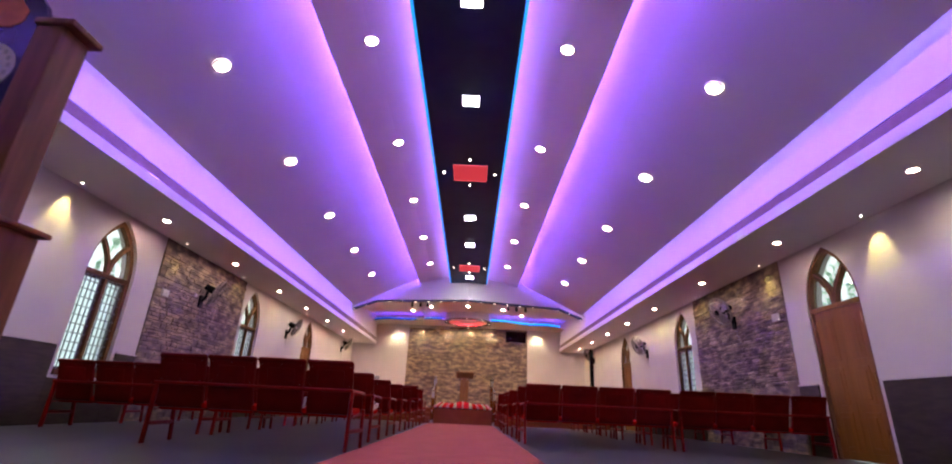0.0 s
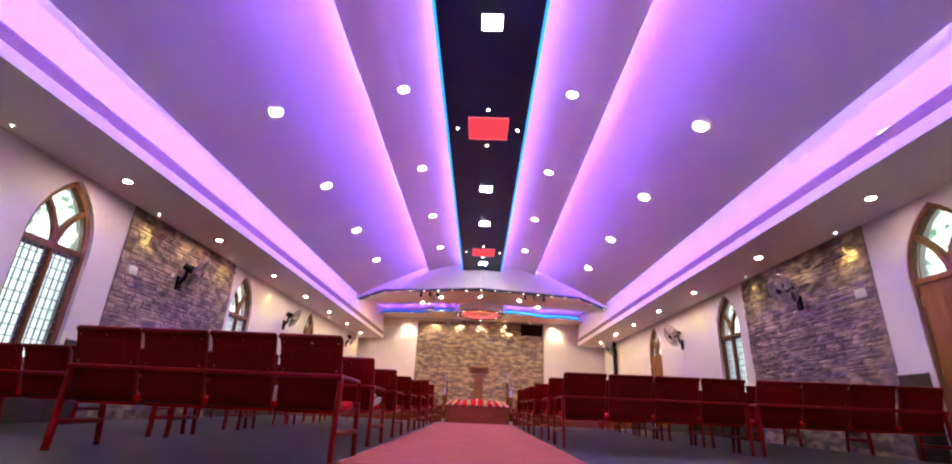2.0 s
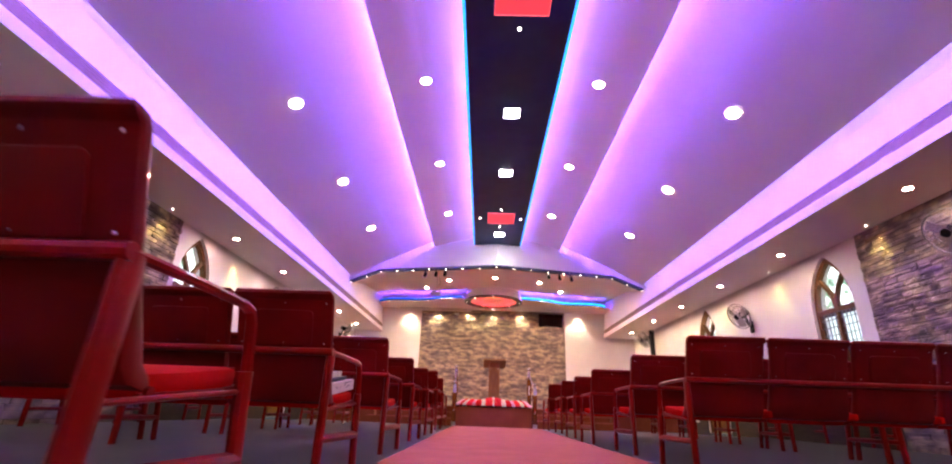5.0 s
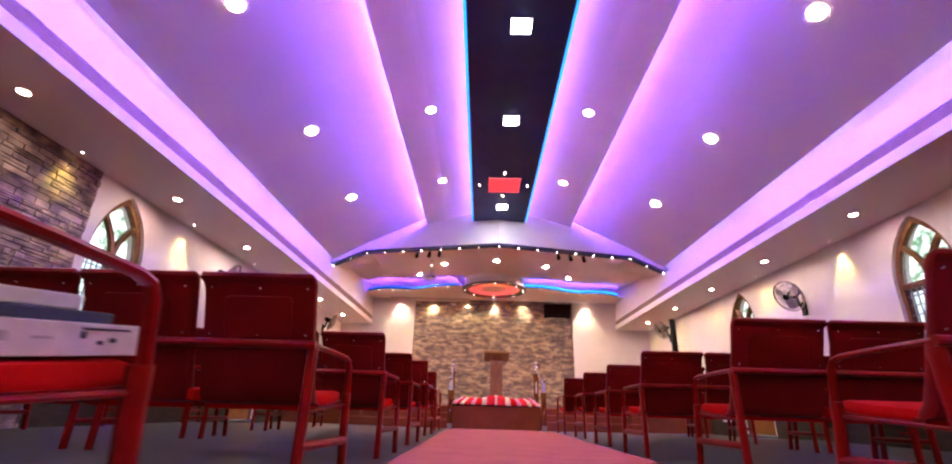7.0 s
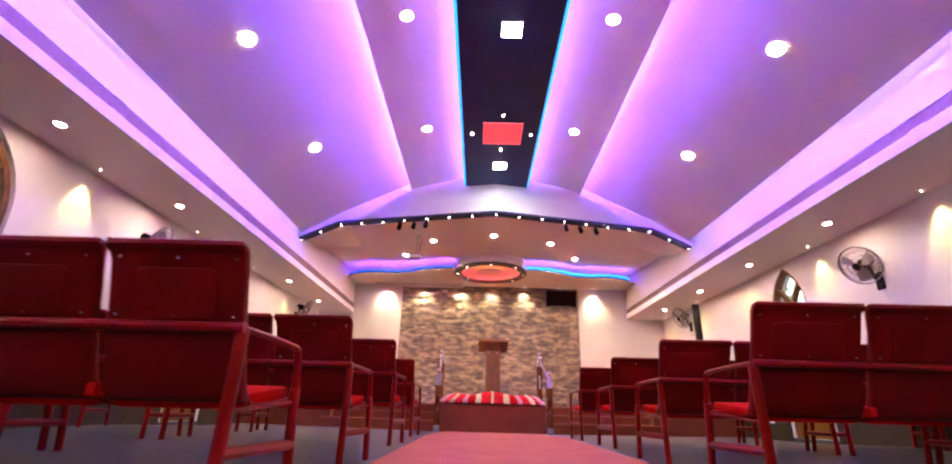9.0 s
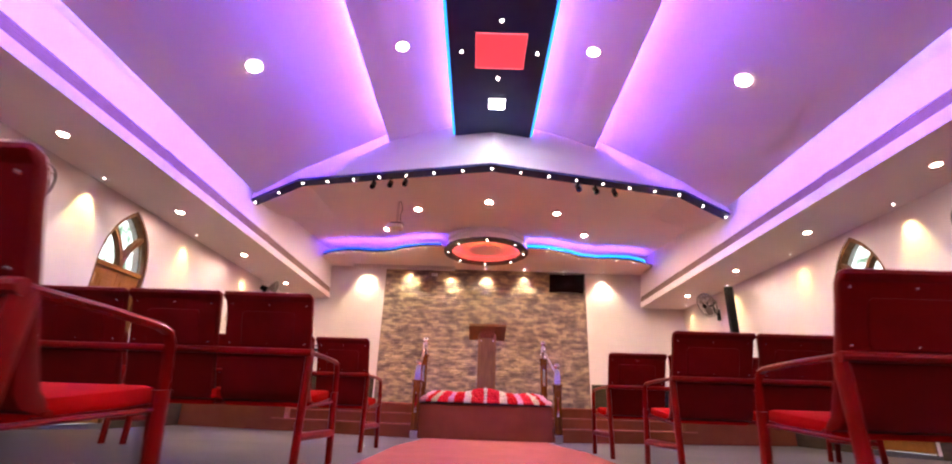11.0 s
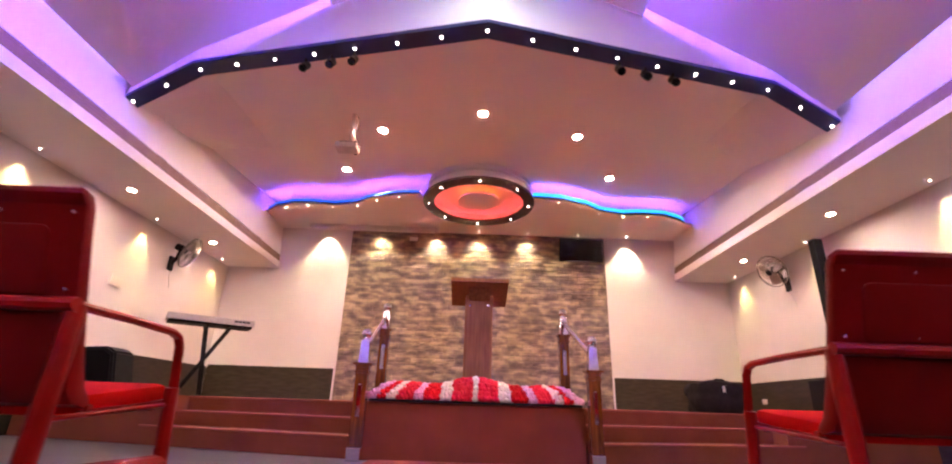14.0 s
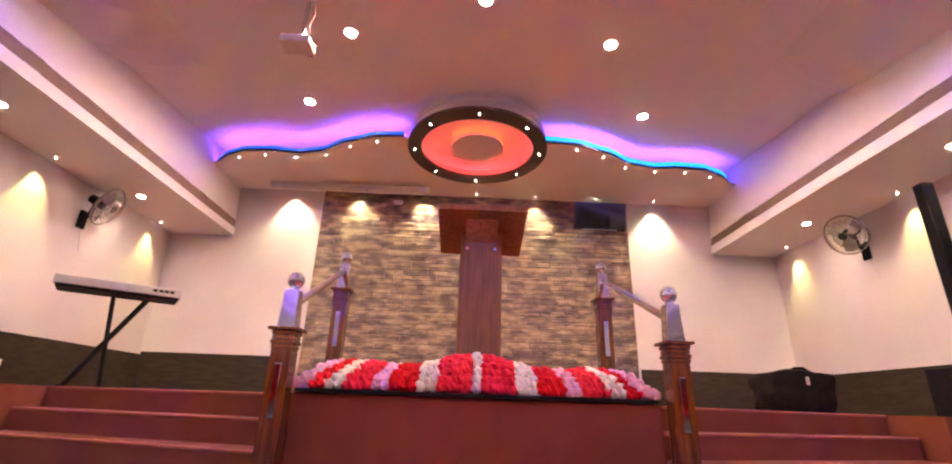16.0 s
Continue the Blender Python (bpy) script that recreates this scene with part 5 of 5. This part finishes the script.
part("poster_disc", bm, PAPER, poster, "white disc on the poster")
bm = bmesh.new()
for k in range(9):
    a = math.radians(-62 + 22 * k)
    x, z = 0.10 + 0.077 * math.cos(a), 1.43 + 0.077 * math.sin(a)
    add_box(bm, x - 0.006, x + 0.006, 0.0345, 0.0358, z - 0.008, z + 0.008)
part("lettering_bar", bm, GREYPLASTIC, poster, "grey bars in place of lettering")
bm = bmesh.new()
extrude_poly(bm, [(x, 0.0365, z) for x, z in ((-0.12, 1.60), (0.12, 1.595), (0.155, 1.62), (0.16, 1.67), (0.11, 1.73), (-0.02, 1.76), (-0.13, 1.70))], (0, 0.003, 0))
part("poster_shape", bm, ORANGE, poster, "orange shape on the poster")

# ---- small white plates on the stage front ----
for s in (-1, 1):
    a = -s * math.degrees(math.atan(0.318))
    t = thing("floor_socket", "small white plate on the maroon stage front", "socket", "stage plates")
    box_part("plate", (-0.11, 0.11, -0.012, -0.001, -0.035, 0.035), WHITEPLASTIC, t, bevel=0.003)
    for k in (-1, 0, 1):
        box_part("mark_bar", (k * 0.05 - 0.015, k * 0.05 + 0.015, -0.0135, -0.0122, -0.012, 0.012), GREYPLASTIC, t)
    t.matrix_basis = pose(s * 4.75, front_y(4.75), 0.36, 0, 0, -a if s < 0 else -a)


# ---- stone cladding: separate ledge stones ----
def stone_mesh(length, height, depth, rng):
    """One split-faced stone with an uneven front, lying in the xz plane and standing out towards -y."""
    bm = bmesh.new()
    l, h = length / 2 - 0.0015, height / 2 - 0.0015
    back = [bm.verts.new(p) for p in ((-l, 0, -h), (l, 0, -h), (l, 0, h), (-l, 0, h))]
    n = 3
    rows = []
    for j in range(3):
        rows.append([bm.verts.new((-l + 0.006 + (2 * l - 0.012) * i / n, -depth * rng.uniform(0.45, 1.15), (-h + 0.005) + (2 * h - 0.01) * j / 2 + (rng.uniform(-0.002, 0.007) if j == 0 else rng.uniform(-0.007, 0.002) if j == 2 else rng.uniform(-0.008, 0.008)))) for i in range(n + 1)])
    for a, b in zip(rows, rows[1:]):
        for i in range(n):
            bm.faces.new((a[i], a[i + 1], b[i + 1], b[i]))
    bm.faces.new((back[0], back[1], *rows[0][::-1]))
    bm.faces.new((back[2], back[3], *rows[2]))
    bm.faces.new((back[1], back[2], rows[2][n], rows[1][n], rows[0][n]))
    bm.faces.new((back[3], back[0], rows[0][0], rows[1][0], rows[2][0]))
    bmesh.ops.recalc_face_normals(bm, faces=bm.faces)
    me = bpy.data.meshes.new("stone")
    bm.to_mesh(me)
    bm.free()
    me.materials.append(STONE)
    return me


def stone_panel(name, label, m, width, z0, z1, height, seed, lengths=(0.13, 0.18, 0.24, 0.34)):
    """A panel of ledge stones; local x along the wall, -y into the room."""
    r = random.Random(seed)
    panel = tagged(new(name), label, "stone cladding", kind="structure")
    panel.matrix_basis = m
    box_part("backing", (0, width, -0.006, 0.004, z0, z1), STONEDARK, panel)
    stock = {(l, k): stone_mesh(l, height, r.uniform(0.012, 0.028), r) for l in lengths for k in range(4)}
    z, cells = z0, []
    while z + height * 0.4 < z1:
        h = min(height * r.choice((0.75, 1.0, 1.0, 1.2)), z1 - z)
        x = -r.uniform(0, 0.3)
        while x < width - 0.04:
            l = r.choice(lengths)
            a, b = max(x, 0), min(x + l, width)
            if b - a > 0.04:
                if r.random() < 0.22 and b - a > 0.2:
                    cells += [(a, b, z, z + h / 2, l), (a, b, z + h / 2, z + h, l)]
                else:
                    cells.append((a, b, z, z + h, l))
            x += l
        z += h
    cells.sort(key=lambda c: (c[2] < 1.0, c[2], c[0]))
    extra = []
    for n, (a, b, za, zb, l) in enumerate(cells):
        if n < 300:
            ob = new("stone", stock[(l, r.randrange(4))])
            ob.parent = panel
            ob.matrix_basis = Matrix.Translation(((a + b) / 2, -0.004, (za + zb) / 2)) @ Matrix.Diagonal(((b - a) / l, 1, (zb - za) / height, 1))
        else:
            extra.append((a, b, za, zb, r.uniform(0.012, 0.03)))
    if extra:
        bm = bmesh.new()
        for a, b, za, zb, d in extra:
            back = [bm.verts.new(p) for p in ((a + 0.0015, -0.004, za + 0.0015), (b - 0.0015, -0.004, za + 0.0015), (b - 0.0015, -0.004, zb - 0.0015), (a + 0.0015, -0.004, zb - 0.0015))]
            front = [bm.verts.new(v.co + Vector((0.004 if i in (0, 3) else -0.004, -d * r.uniform(0.6, 1.15), 0.003 if i < 2 else -0.003))) for i, v in enumerate(back)]
            bm.faces.new(front)
            for i in range(4):
                bm.faces.new((back[i], back[(i + 1) % 4], front[(i + 1) % 4], front[i]))
        tagged(part("stones", bm, STONEISLE, panel), kind="stuff")


stone_panel("stone_wall", "tan and brown split ledge stone wall behind the stage", pose(-2.68, BACK, 0), 5.42, STAGE, 4.012, 0.078, 11, (0.16, 0.22, 0.30, 0.42))
a, b = STONES[-1]
stone_panel("stone_panel", "brown and violet-grey ledge stone panel on the side wall", pose(-SIDE[-1], a, 0, 0, 0, 90), b - a, 0.0, SOFFIT, 0.07, 12)
a, b = STONES[1]
stone_panel("stone_panel", "brown and violet-grey ledge stone panel on the side wall", pose(SIDE[1], b, 0, 0, 0, -90), b - a, 0.0, SOFFIT, 0.07, 13)

# heights above fit a narrower lens: scale every mesh and placing to this camera
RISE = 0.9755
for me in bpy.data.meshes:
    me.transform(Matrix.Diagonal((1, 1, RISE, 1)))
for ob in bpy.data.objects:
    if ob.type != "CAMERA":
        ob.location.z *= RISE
